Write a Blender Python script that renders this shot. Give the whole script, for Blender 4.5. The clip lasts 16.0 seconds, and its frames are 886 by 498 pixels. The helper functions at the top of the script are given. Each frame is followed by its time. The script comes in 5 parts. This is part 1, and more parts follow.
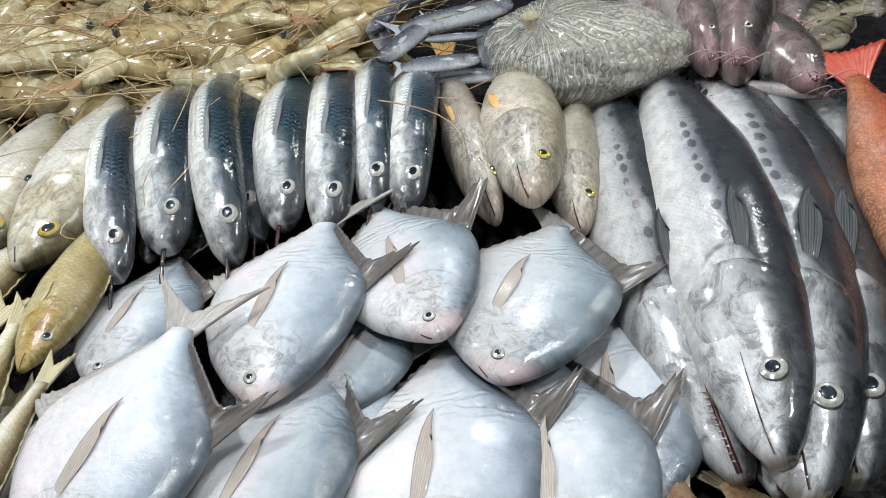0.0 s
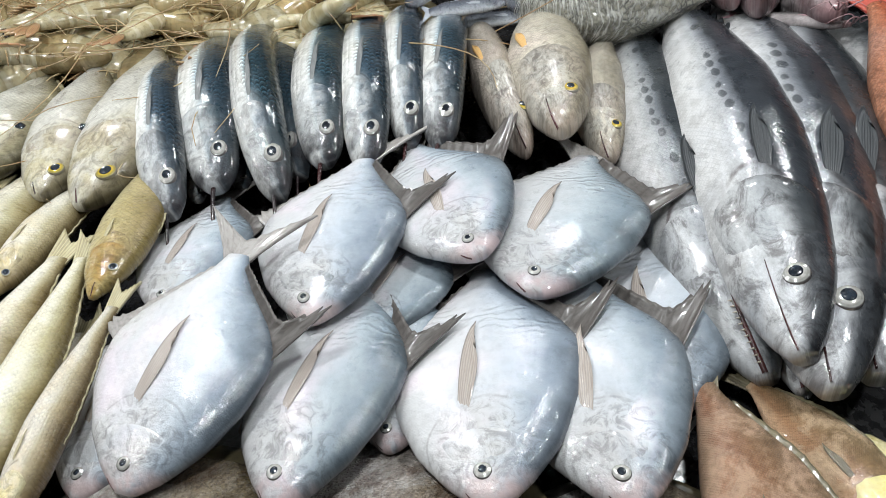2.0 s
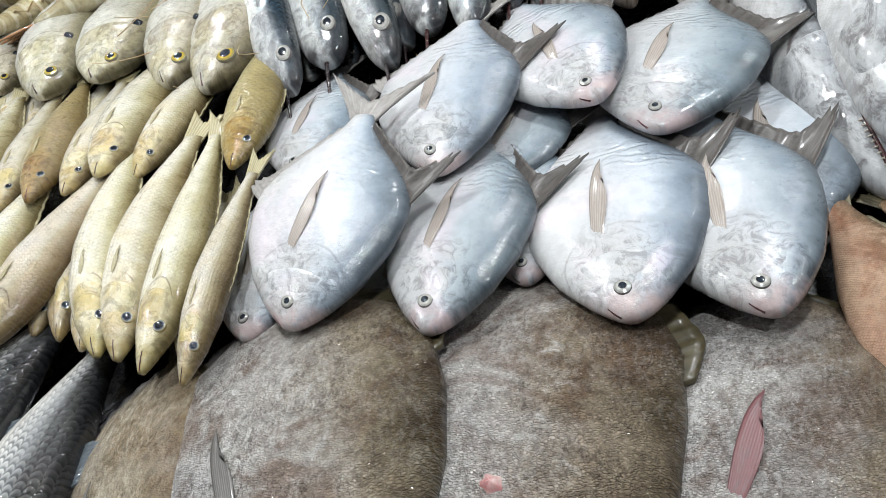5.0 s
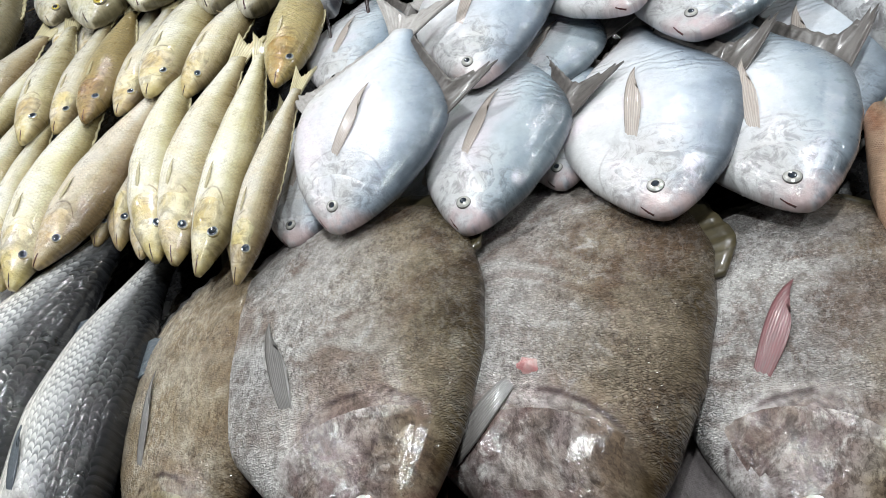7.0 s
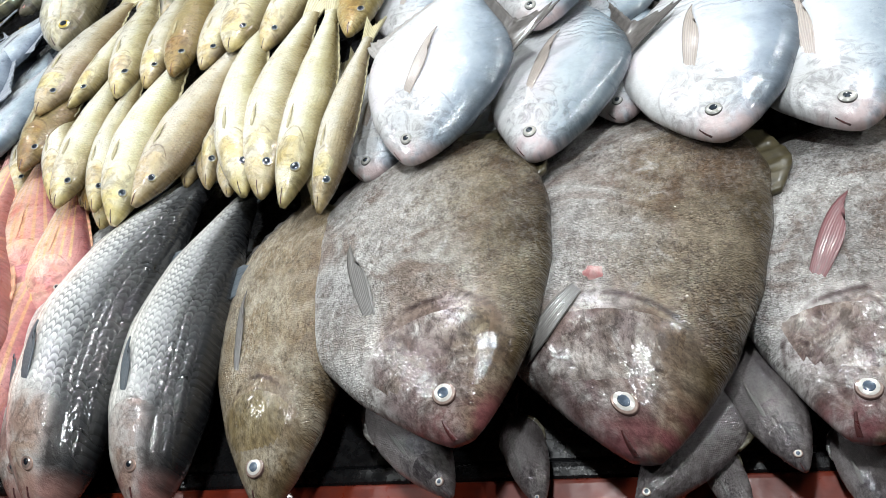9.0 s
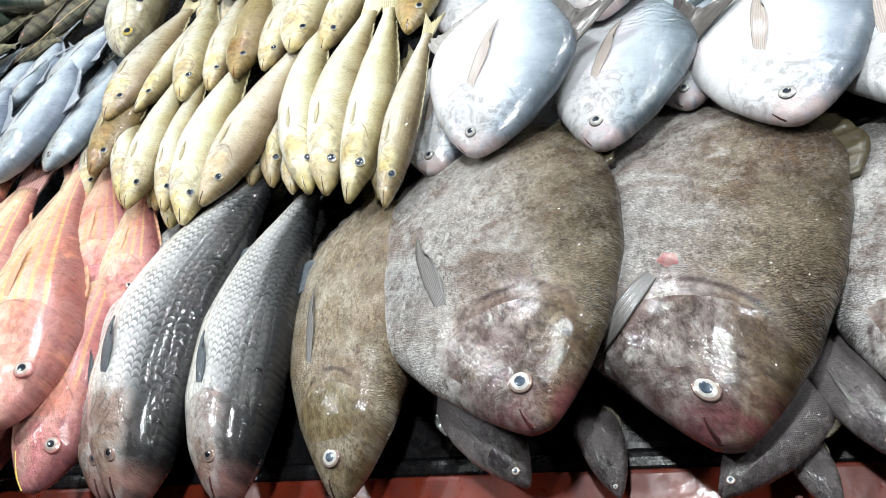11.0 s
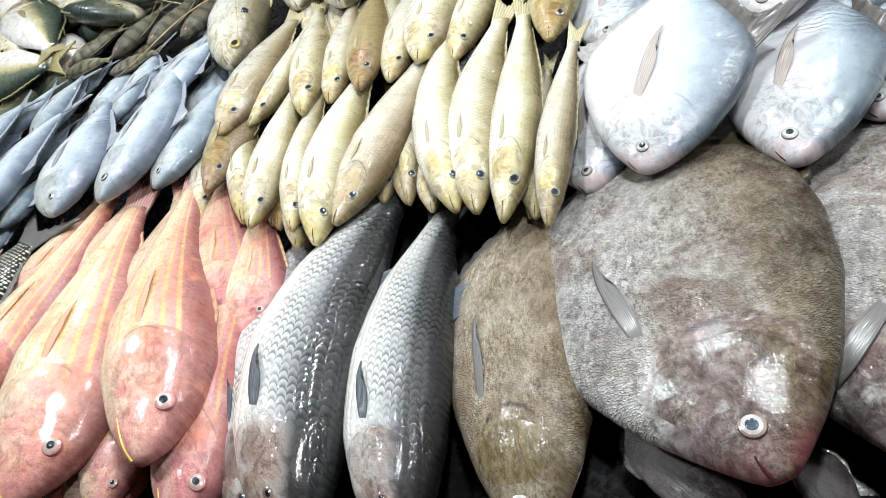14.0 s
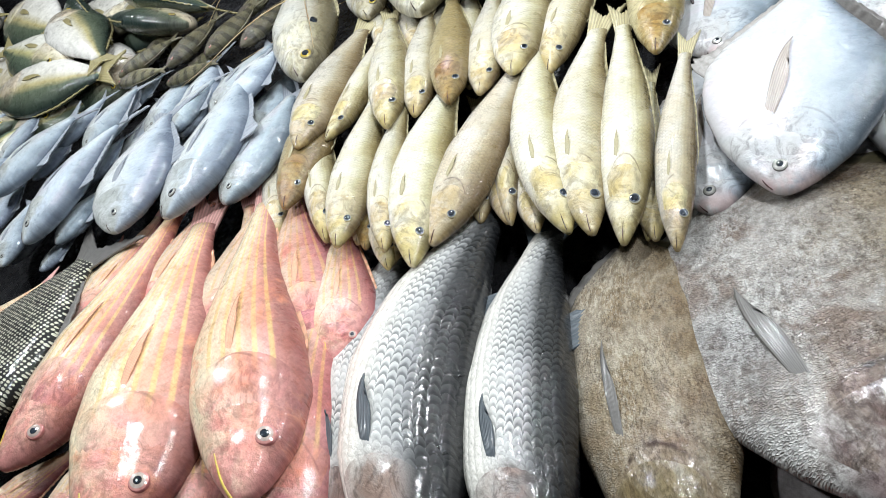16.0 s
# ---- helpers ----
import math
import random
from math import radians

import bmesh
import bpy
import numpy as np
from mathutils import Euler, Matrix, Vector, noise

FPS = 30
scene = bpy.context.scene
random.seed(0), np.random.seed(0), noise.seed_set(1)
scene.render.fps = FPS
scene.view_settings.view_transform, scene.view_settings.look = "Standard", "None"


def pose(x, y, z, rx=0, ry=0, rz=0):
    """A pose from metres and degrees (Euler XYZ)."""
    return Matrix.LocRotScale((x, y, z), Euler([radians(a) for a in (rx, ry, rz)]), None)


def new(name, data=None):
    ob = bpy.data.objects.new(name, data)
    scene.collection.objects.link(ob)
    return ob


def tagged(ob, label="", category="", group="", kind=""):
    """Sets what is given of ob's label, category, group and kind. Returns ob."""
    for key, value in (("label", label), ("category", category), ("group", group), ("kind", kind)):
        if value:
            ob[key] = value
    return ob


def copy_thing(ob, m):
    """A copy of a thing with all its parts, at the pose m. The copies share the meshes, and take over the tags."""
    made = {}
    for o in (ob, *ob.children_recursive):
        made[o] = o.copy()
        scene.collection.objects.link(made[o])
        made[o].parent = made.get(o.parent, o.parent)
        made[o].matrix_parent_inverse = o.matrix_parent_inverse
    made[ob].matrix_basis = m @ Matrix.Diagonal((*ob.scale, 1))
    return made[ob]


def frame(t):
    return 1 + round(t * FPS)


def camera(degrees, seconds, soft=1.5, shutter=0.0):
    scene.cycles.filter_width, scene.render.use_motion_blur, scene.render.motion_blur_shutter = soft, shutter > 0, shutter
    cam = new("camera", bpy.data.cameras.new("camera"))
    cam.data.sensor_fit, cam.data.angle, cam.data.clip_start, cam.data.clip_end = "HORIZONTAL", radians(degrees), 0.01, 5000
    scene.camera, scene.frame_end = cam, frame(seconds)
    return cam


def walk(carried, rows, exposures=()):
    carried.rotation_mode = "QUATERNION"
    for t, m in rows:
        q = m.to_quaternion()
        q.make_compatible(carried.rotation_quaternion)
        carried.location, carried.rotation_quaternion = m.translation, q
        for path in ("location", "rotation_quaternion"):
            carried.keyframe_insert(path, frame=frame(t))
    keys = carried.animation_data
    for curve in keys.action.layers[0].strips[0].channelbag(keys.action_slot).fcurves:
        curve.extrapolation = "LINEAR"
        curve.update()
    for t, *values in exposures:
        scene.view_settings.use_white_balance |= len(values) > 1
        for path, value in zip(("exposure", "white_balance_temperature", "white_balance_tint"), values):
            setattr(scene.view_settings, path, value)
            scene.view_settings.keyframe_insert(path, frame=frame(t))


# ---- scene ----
cam = camera(62.0, 16.0, soft=0.8)
METRES, EYE, TILT, LEAN, TURN = 0.65, 1.5, -30.0, 4.0, 0.0
ROWS = [
    (0.0, 0.0, 0.0, 0.0, 0.0, 0.0, -0.0),
    (0.5, -0.0049, -0.0112, -0.0116, 0.26, -0.48, 0.28),
    (1.0, -0.013, -0.0293, -0.0262, 0.66, -1.2, 0.7),
    (1.5, -0.022, -0.0505, -0.0424, 1.02, -1.78, 1.09),
    (2.0, -0.0305, -0.0725, -0.0713, 1.51, -2.4, 1.55),
    (2.5, -0.0357, -0.0875, -0.0934, 1.95, -3.11, 2.01),
    (3.0, -0.0481, -0.1082, -0.1137, 2.56, -3.88, 2.62),
    (3.5, -0.0641, -0.1242, -0.1275, 3.21, -4.57, 3.2),
    (4.0, -0.0878, -0.1284, -0.1436, 4.34, -5.66, 4.06),
    (4.5, -0.1038, -0.1287, -0.1553, 5.46, -6.77, 4.83),
    (5.0, -0.1211, -0.1338, -0.1798, 6.71, -8.39, 5.78),
    (7.5, -0.1236, -0.2194, -0.2649, 10.18, -12.08, 6.71),
    (8.0, -0.1266, -0.2505, -0.29, 11.04, -12.23, 6.92),
    (8.5, -0.1345, -0.2751, -0.3073, 11.83, -12.19, 7.19),
    (9.0, -0.1497, -0.3001, -0.3245, 12.92, -12.06, 7.68),
    (11.5, -0.219, -0.3194, -0.3375, 16.19, -11.13, 9.3),
    (12.0, -0.2505, -0.3252, -0.3308, 16.63, -10.95, 9.44),
    (12.5, -0.2786, -0.325, -0.3263, 16.9, -10.81, 9.5),
    (13.0, -0.3213, -0.319, -0.3182, 17.18, -10.67, 9.57),
    (13.5, -0.37, -0.3108, -0.305, 17.32, -10.58, 9.58),
    (14.0, -0.4373, -0.2972, -0.2926, 17.46, -10.37, 9.62),
    (14.5, -0.4916, -0.2875, -0.277, 17.44, -10.24, 9.62),
    (15.0, -0.5533, -0.2802, -0.2626, 17.42, -9.99, 9.57),
    (15.5, -0.5951, -0.2792, -0.2571, 17.42, -9.84, 9.52),
    (16.0, -0.6334, -0.2789, -0.2546, 17.37, -9.6, 9.39),
]
walk(cam, [(t, pose(0, 0, EYE, TILT, LEAN, TURN) @ pose(METRES * x, METRES * y, METRES * z, 90 + pitch, roll, yaw)) for t, x, y, z, yaw, pitch, roll in ROWS],
     exposures=((0.0, -0.73, 6400, 7), (4.0, -0.72, 6390, 7), (7.5, -0.56, 6360, 7), (9.0, -0.37, 6320, 6), (11.0, -0.25, 6300, 6), (13.0, -0.25, 6270, 6), (16.0, -0.45, 6220, 6)))

# ---- light: market bulbs hung over the stall inside a plain hall ----
world = bpy.data.worlds.new("hall_air")
scene.world = world
world.use_nodes = True
world.node_tree.nodes["Background"].inputs[0].default_value = (0.8, 0.9, 1.0, 1)
world.node_tree.nodes["Background"].inputs[1].default_value = 0.2


def lamp(name, x, y, z, size, watts, tint=(1, 0.97, 0.92), tilt=0, size_y=0):
    data = bpy.data.lights.new(name, "AREA")
    data.shape = "RECTANGLE" if size_y else "DISK"
    data.size, data.energy, data.color = size, watts, tint
    if size_y:
        data.size_y = size_y
    ob = new(name, data)
    ob.matrix_world = pose(x, y, z, tilt)
    return ob


for bx, by in ((-1.9, 1.35), (-1.75, 0.6), (-1.2, 0.1), (-0.9, 1.35), (-0.6, 0.65), (-0.15, 0.05), (0.1, 1.4), (0.35, 0.65), (0.95, 1.35), (0.95, 0.3)):
    lamp("bulb_light", bx, by, 2.05, 0.1, 9.8 if 0.5 < by < 0.8 else 9.6 if by < 0.5 else 7.0, (0.98, 0.99, 1.0))

# ---- materials ----


class Nodes:
    """Short hand for a node tree with one Principled surface."""

    def __init__(self, name):
        self.mat = bpy.data.materials.new(name)
        self.mat.use_nodes = True
        self.tree = self.mat.node_tree
        self.bsdf = self.tree.nodes["Principled BSDF"]

    def add(self, kind):
        return self.tree.nodes.new(kind)

    def link(self, a, b):
        self.tree.links.new(a, b)

    def put(self, socket, value):
        if isinstance(value, bpy.types.NodeSocket):
            self.link(value, socket)
        elif value is not None:
            if isinstance(value, tuple) and len(value) == 3 and socket.type == "RGBA":
                value = (*value, 1)
            socket.default_value = value

    def math(self, op, a, b=None, c=None, clamp=False):
        node = self.add("ShaderNodeMath")
        node.operation, node.use_clamp = op, clamp
        for i, v in enumerate((a, b, c)):
            self.put(node.inputs[i], v)
        return node.outputs[0]

    def span(self, v, a, b, c=0.0, d=1.0):
        node = self.add("ShaderNodeMapRange")
        node.interpolation_type = "SMOOTHSTEP"
        for i, w in enumerate((v, a, b, c, d)):
            self.put(node.inputs[i], w)
        return node.outputs[0]

    def mix(self, f, a, b, how="MIX"):
        node = self.add("ShaderNodeMix")
        node.data_type, node.blend_type = "RGBA", how
        self.put(node.inputs[0], f)
        self.put(node.inputs[6], a)
        self.put(node.inputs[7], b)
        return node.outputs[2]

    def ramp(self, f, stops):
        node = self.add("ShaderNodeValToRGB")
        els = node.color_ramp.elements
        els.remove(els[1])
        els[0].position, els[0].color = stops[0][0], (*stops[0][1], 1)
        for p, c in stops[1:]:
            e = els.new(p)
            e.color = (*c, 1)
        self.put(node.inputs[0], f)
        return node.outputs[0]

    def scaled(self, vec, x, y, z):
        node = self.add("ShaderNodeVectorMath")
        node.operation = "MULTIPLY"
        self.put(node.inputs[0], vec)
        node.inputs[1].default_value = (x, y, z)
        return node.outputs[0]

    def noise(self, vec, scale, detail=4.0, rough=0.55, warp=0.0):
        node = self.add("ShaderNodeTexNoise")
        self.put(node.inputs["Vector"], vec)
        node.inputs["Scale"].default_value, node.inputs["Detail"].default_value = scale, detail
        node.inputs["Roughness"].default_value, node.inputs["Distortion"].default_value = rough, warp
        return node.outputs[0]

    def cells(self, vec, scale, random_=0.3, feature="DISTANCE_TO_EDGE"):
        node = self.add("ShaderNodeTexVoronoi")
        node.feature = feature
        self.put(node.inputs["Vector"], vec)
        node.inputs["Scale"].default_value, node.inputs["Randomness"].default_value = scale, random_
        return node.outputs["Distance"]

    def bump(self, height, strength, distance, normal=None):
        node = self.add("ShaderNodeBump")
        self.put(node.inputs["Height"], height)
        node.inputs["Strength"].default_value, node.inputs["Distance"].default_value = strength, distance
        if normal is not None:
            self.link(normal, node.inputs["Normal"])
        return node.outputs[0]

    def surface(self, colour, rough=0.4, metal=0.0, normal=None, coat=0.0, coat_rough=0.08, spec=0.5, sss=0.0):
        i = self.bsdf.inputs
        self.put(i["Base Color"], colour)
        self.put(i["Roughness"], rough)
        self.put(i["Metallic"], metal)
        self.put(i["Coat Weight"], coat)
        self.put(i["Coat Roughness"], coat_rough)
        self.put(i["Specular IOR Level"], spec)
        if normal is not None:
            self.link(normal, i["Normal"])
            self.link(normal, i["Coat Normal"])
        if sss:
            i["Subsurface Weight"].default_value = sss
            i["Subsurface Radius"].default_value = (0.012, 0.007, 0.005)
            i["Subsurface Scale"].default_value = 0.5
        return self.mat

    def rest(self):
        at = self.add("ShaderNodeAttribute")
        at.attribute_name = "rest"
        sep = self.add("ShaderNodeSeparateXYZ")
        self.link(at.outputs["Vector"], sep.inputs[0])
        flat = self.add("ShaderNodeCombineXYZ")
        self.link(sep.outputs[0], flat.inputs[0])
        self.link(sep.outputs[1], flat.inputs[1])
        rnd = self.add("ShaderNodeObjectInfo").outputs["Random"]
        self.link(self.math("MULTIPLY", rnd, 7.0), flat.inputs[2])
        plain = self.add("ShaderNodeCombineXYZ")
        self.link(sep.outputs[0], plain.inputs[0])
        self.link(sep.outputs[1], plain.inputs[1])
        return flat.outputs[0], sep.outputs[0], sep.outputs[1], sep.outputs[2], rnd, plain.outputs[0]


def skin(name, stops, scales=60.0, depth=0.3, stretch=1.0, dark_edge=0.25, head=0.24, head_tint=None, mottle=None, mottle_scale=9.0, mottle_low=0.44, mottle_high=0.6, mottle_top=1.2,
         rough=0.3, metal=0.25, coat=0.7, sheen=None, lines=None, spots=None, regular=0.25, edge_side=None, blotch=0.25, gloss_break=0.25, nose=None, bars=None, lift=0.0006, dirt=0.35, fine=0.8, cheeks=0.6, rim_wide=0.13, ripples=0.0, slit_shade=0.45, film=0.6, spot_random=0.75, tiles=None, slit_wide=0.006, flakes=None, veil=None):
    """A wet fish skin: belly-to-back tints, scales, mottling and wear, laid along the body."""
    k = Nodes(name)
    vec, s, y, v, rnd, plain = k.rest()
    wob = k.noise(vec, 7.0, 5.0)
    sb = k.math("ADD", s, k.math("MULTIPLY_ADD", k.math("MULTIPLY", v, v), 0.16, -0.06))
    vv = k.math("ADD", k.math("MULTIPLY_ADD", v, 0.5, 0.5), k.math("MULTIPLY_ADD", wob, blotch, -blotch / 2))
    col = k.ramp(vv, stops)
    if sheen:
        col = k.mix(k.math("MULTIPLY", k.span(k.noise(vec, 4.5, 3.0, 0.5, 0.6), 0.5, 0.72, 0, 0.55), k.span(vv, 0.72, 0.46)), col, sheen)
    if lines:
        count, tint, low, high, power = lines
        wave = k.math("SINE", k.math("MULTIPLY_ADD", v, count, k.math("MULTIPLY", wob, 1.2)))
        on = k.math("MULTIPLY", k.span(wave, 0.2, 0.9), k.math("MULTIPLY", k.span(v, low, low + 0.15), k.span(v, high, high - 0.15)))
        on = k.math("MULTIPLY", on, k.span(s, head, head + 0.08))
        col = k.mix(k.math("MULTIPLY", on, power), col, tint)
    if bars:
        count, tint, power = bars
        wave = k.math("SINE", k.math("MULTIPLY_ADD", s, count, k.math("MULTIPLY", wob, 5.0)))
        col = k.mix(k.math("MULTIPLY", k.span(wave, 0.1, 0.7), k.math("MULTIPLY", k.span(v, -0.5, 0.2), power)), col, tint)
    if spots:
        size, tint, low, high, power, reach = spots
        d = k.cells(k.scaled(plain, 1.0, 1.35, 1), size, spot_random, "F1")
        on = k.math("MULTIPLY", k.span(k.math("ADD", d, k.math("MULTIPLY_ADD", k.noise(vec, 55, 3), 0.5, -0.1)), reach + 0.12, reach), k.math("MULTIPLY", k.span(v, low, low + 0.25), k.span(v, high + 0.25, high)))
        on = k.math("MULTIPLY", on, k.span(s, head, head + 0.05))
        col = k.mix(k.math("MULTIPLY", on, power), col, tint)
    body = k.span(sb, head - 0.02, head + 0.07)
    turned = k.add("ShaderNodeVectorRotate")
    turned.rotation_type = "Z_AXIS"
    turned.inputs["Angle"].default_value = radians(45)
    k.link(k.scaled(plain, 1.0, stretch, 1), turned.inputs["Vector"])
    edge = k.cells(turned.outputs[0], scales, regular)
    rim = k.math("MULTIPLY", k.span(k.math("ADD", edge, k.math("MULTIPLY_ADD", wob, 0.12, -0.06)), 0.01, rim_wide, 1, 0), body)
    if edge_side:
        rim = k.math("MULTIPLY", rim, k.span(v, edge_side[0], edge_side[1]))
    col = k.mix(k.math("MULTIPLY", rim, dark_edge), col, k.mix(1.0, col, (0.25, 0.27, 0.3), "MULTIPLY"))
    if tiles:
        count, dark, pale, low, high, shine = tiles
        rows = k.math("MULTIPLY_ADD", y, count * 1.1, k.math("MULTIPLY_ADD", wob, 1.6, k.math("MULTIPLY", k.noise(vec, 40, 2), 0.5)))
        row = k.math("FLOOR", rows)
        across = k.math("SUBTRACT", k.math("SUBTRACT", rows, row), 0.5)
        along = k.math("ADD", k.math("MULTIPLY_ADD", s, count, k.math("MULTIPLY", wob, 1.0)), k.math("MULTIPLY", k.math("MODULO", k.math("ABSOLUTE", row), 2.0), 0.5))
        d = k.math("FRACT", k.math("MULTIPLY_ADD", k.math("MULTIPLY", across, across), 2.2, k.math("FRACT", along)))
        zone = k.math("MULTIPLY", k.math("MULTIPLY", body, k.span(v, low, high)), k.span(k.noise(vec, 11, 5, 0.65, 0.5), 0.36, 0.6, 0.2, 1.0))
        col = k.mix(k.math("MULTIPLY", k.math("MULTIPLY", zone, dark), k.span(d, 0.62, 0.2)), col, k.mix(1.0, col, (0.16, 0.17, 0.18), "MULTIPLY"))
        col = k.mix(k.math("MULTIPLY", k.math("MULTIPLY", zone, pale), k.span(d, 0.6, 0.85)), col, k.mix(1.0, col, shine, "MULTIPLY"))
        edge = k.math("MULTIPLY", d, 0.25)
    if head_tint:
        hm = k.math("MULTIPLY", k.math("MULTIPLY", k.span(sb, head + 0.04, head - 0.08), k.span(v, 0.6, 0.15, 0.1, 1.0)), k.span(k.noise(vec, 11, 6, 0.65, 0.8), 0.35, 0.62, 0.3, 1.0))
        col = k.mix(hm, col, head_tint)
    if mottle:
        m = k.noise(vec, mottle_scale, 8.0, 0.68, 0.5)
        col = k.mix(k.math("MULTIPLY", k.span(m, mottle_low, mottle_high, 0, 0.85), k.span(v, mottle_top + 0.35, mottle_top - 0.1)), col, mottle)
    if veil:
        tint, power = veil
        col = k.mix(k.span(k.noise(vec, 5.5, 6.0, 0.6, 1.2), 0.42, 0.62, 0.0, power), col, k.mix(1.0, col, tint, "MULTIPLY"))
    if flakes:
        tint, power, low, high = flakes
        where = k.math("MULTIPLY", k.span(k.noise(vec, 6.5, 4.0, 0.6, 0.8), 0.36, 0.54), k.math("MULTIPLY", body, k.span(v, high, low, 0.12, 1.0)))
        fleck = k.span(k.noise(k.scaled(vec, 1.0, 1.6, 1.0), 62.0, 5.0, 0.7, 0.6), 0.47, 0.56)
        col = k.mix(k.math("MULTIPLY", k.math("MULTIPLY", where, fleck), power), col, tint)
        pit = k.span(k.noise(k.scaled(vec, 1.0, 1.5, 1.0), 105.0, 4.0, 0.7, 0.4), 0.5, 0.6, 0.0, 0.7)
        col = k.mix(k.math("MULTIPLY", pit, k.span(k.noise(vec, 9.0, 3.0), 0.38, 0.6, 0.25, 1.0)), col, k.mix(1.0, col, (0.36, 0.33, 0.32), "MULTIPLY"))
    cheek = k.math("MULTIPLY", k.span(sb, head + 0.07, head - 0.06), k.span(k.noise(vec, 20.0, 7.0, 0.72, 1.5), 0.45, 0.62, 0.0, cheeks))
    col = k.mix(cheek, col, k.mix(1.0, col, (0.34, 0.32, 0.32), "MULTIPLY"))
    # Shade inside the gill opening, painted into the colour as a broken dark line.
    slit = k.math("ABSOLUTE", k.math("SUBTRACT", k.math("ADD", sb, k.math("MULTIPLY_ADD", wob, 0.03, -0.015)), head))
    slit = k.math("MULTIPLY", k.span(slit, slit_wide, 0.001), k.math("MULTIPLY", k.span(v, 0.75, 0.5), k.span(k.noise(vec, 12, 3), 0.4, 0.6, 0.0, slit_shade)))
    col = k.mix(slit, col, k.mix(1.0, col, (0.2, 0.15, 0.15), "MULTIPLY"))
    if nose:
        col = k.mix(k.math("MULTIPLY", k.span(s, 0.085, 0.02), k.span(k.noise(vec, 22, 3), 0.35, 0.6, 0.2, 0.9)), col, nose)
    grain = k.noise(vec, 48.0, 7.0, 0.75)
    col = k.mix(k.span(grain, 0.42, 0.62, 0.0, dirt), col, k.mix(1.0, col, (0.4, 0.38, 0.36), "MULTIPLY"))
    stain = k.noise(vec, 3.2, 4.0, 0.6, 0.8)
    col = k.mix(k.span(stain, 0.45, 0.65, 0.0, dirt), col, k.mix(1.0, col, (0.66, 0.66, 0.68), "MULTIPLY"))
    tone = k.math("MULTIPLY_ADD", rnd, 0.22, 0.86)
    hsv = k.add("ShaderNodeHueSaturation")
    k.link(tone, hsv.inputs["Value"])
    k.put(hsv.inputs["Color"], col)
    k.link(k.math("MULTIPLY_ADD", rnd, 0.025, 0.4875), hsv.inputs["Hue"])
    r = k.span(k.noise(vec, 26.0, 5.0, 0.65), 0.35, 0.7, rough + 0.02, rough + 0.1 + gloss_break)
    h = k.math("MULTIPLY", k.span(edge, 0.0, 0.25), body)
    n0 = k.bump(k.noise(vec, 8.0, 3.0, 0.5), 0.6, 0.006)
    n1 = k.bump(h, depth, lift, n0)
    n2 = k.bump(k.noise(vec, 38.0, 6.0, 0.65), 0.55, 0.002, n1)
    wet = k.bump(k.noise(vec, 40.0, 4.0, 0.62), film, 0.0011, n1)
    wet = k.bump(k.noise(vec, 110.0, 3.0, 0.6), film, 0.0006, wet)
    if ripples:
        folds = k.math("SINE", k.math("ADD", k.math("MULTIPLY", s, 190.0), k.math("MULTIPLY", k.noise(vec, 10, 3), 26.0)))
        zone = k.math("MULTIPLY", k.span(s, 0.44, 0.52), k.math("MULTIPLY", k.span(s, 0.7, 0.6), k.span(k.noise(vec, 6, 3), 0.42, 0.58)))
        n2 = k.bump(k.math("MULTIPLY", folds, zone), ripples, 0.0008, n2)
        wet = k.bump(k.math("MULTIPLY", folds, zone), ripples, 0.0007, wet)
    n3 = k.bump(k.noise(vec, 130.0, 4.0, 0.7), fine, 0.0011, n2)
    mat = k.surface(hsv.outputs[0], r, metal, n3, 0.85, 0.05, 0.15)
    k.link(wet, k.bsdf.inputs["Coat Normal"])
    return mat


def fin_skin(name, tint, dark, clear=0.25, rays=34.0, rough=0.35, tipdark=0.0, coat=0.6):
    """A thin wet fin with rays, partly see-through."""
    k = Nodes(name)
    vec, s, u, v, rnd, plain = k.rest()
    wave = k.math("SINE", k.math("MULTIPLY", u, rays))
    mask = k.span(wave, -0.4, 0.7)
    col = k.mix(k.math("MULTIPLY", mask, 0.35), tint, dark)
    col = k.mix(k.span(k.noise(vec, 6, 5, 0.65), 0.4, 0.7, 0, 0.5), col, dark)
    if tipdark:
        col = k.mix(k.span(s, 0.35, 1.0, 0, tipdark), col, (0.02, 0.02, 0.025))
    mat = k.surface(col, rough, 0.0, k.bump(wave, 0.3, 0.0005), coat)
    if clear:
        k.put(k.bsdf.inputs["Alpha"], k.math("SUBTRACT", 1.0, k.math("MULTIPLY", k.span(wave, 0.5, -0.4), clear)))
    return mat


def plain_skin(name, tint, other, scale=20.0, rough=0.35, metal=0.0, coat=0.5, bump=0.3, sss=0.0):
    k = Nodes(name)
    co = k.add("ShaderNodeTexCoord").outputs["Object"]
    m = k.noise(co, scale, 6, 0.6, 0.3)
    col = k.mix(k.span(m, 0.35, 0.68), tint, other)
    fine = k.noise(co, scale * 7, 4)
    col = k.mix(k.span(fine, 0.4, 0.75, 0, 0.4), col, k.mix(1.0, col, (0.6, 0.58, 0.55), "MULTIPLY"))
    return k.surface(col, k.span(fine, 0.3, 0.7, rough - 0.08, rough + 0.12), metal, k.bump(k.math("ADD", m, k.math("MULTIPLY", fine, 0.4)), bump, 0.003), coat, 0.08, 0.5, sss)


# ---- shaping helpers ----
SLOPE_X, SLOPE_Y, LEVEL = -0.018, 0.2348, 0.907
UP = Vector((-SLOPE_X, -SLOPE_Y, 1)).normalized()


def bed(x, y, dz=0.0):
    """The height of the sloping display at a place, dz above its mean top."""
    return LEVEL + SLOPE_X * x + SLOPE_Y * y + dz


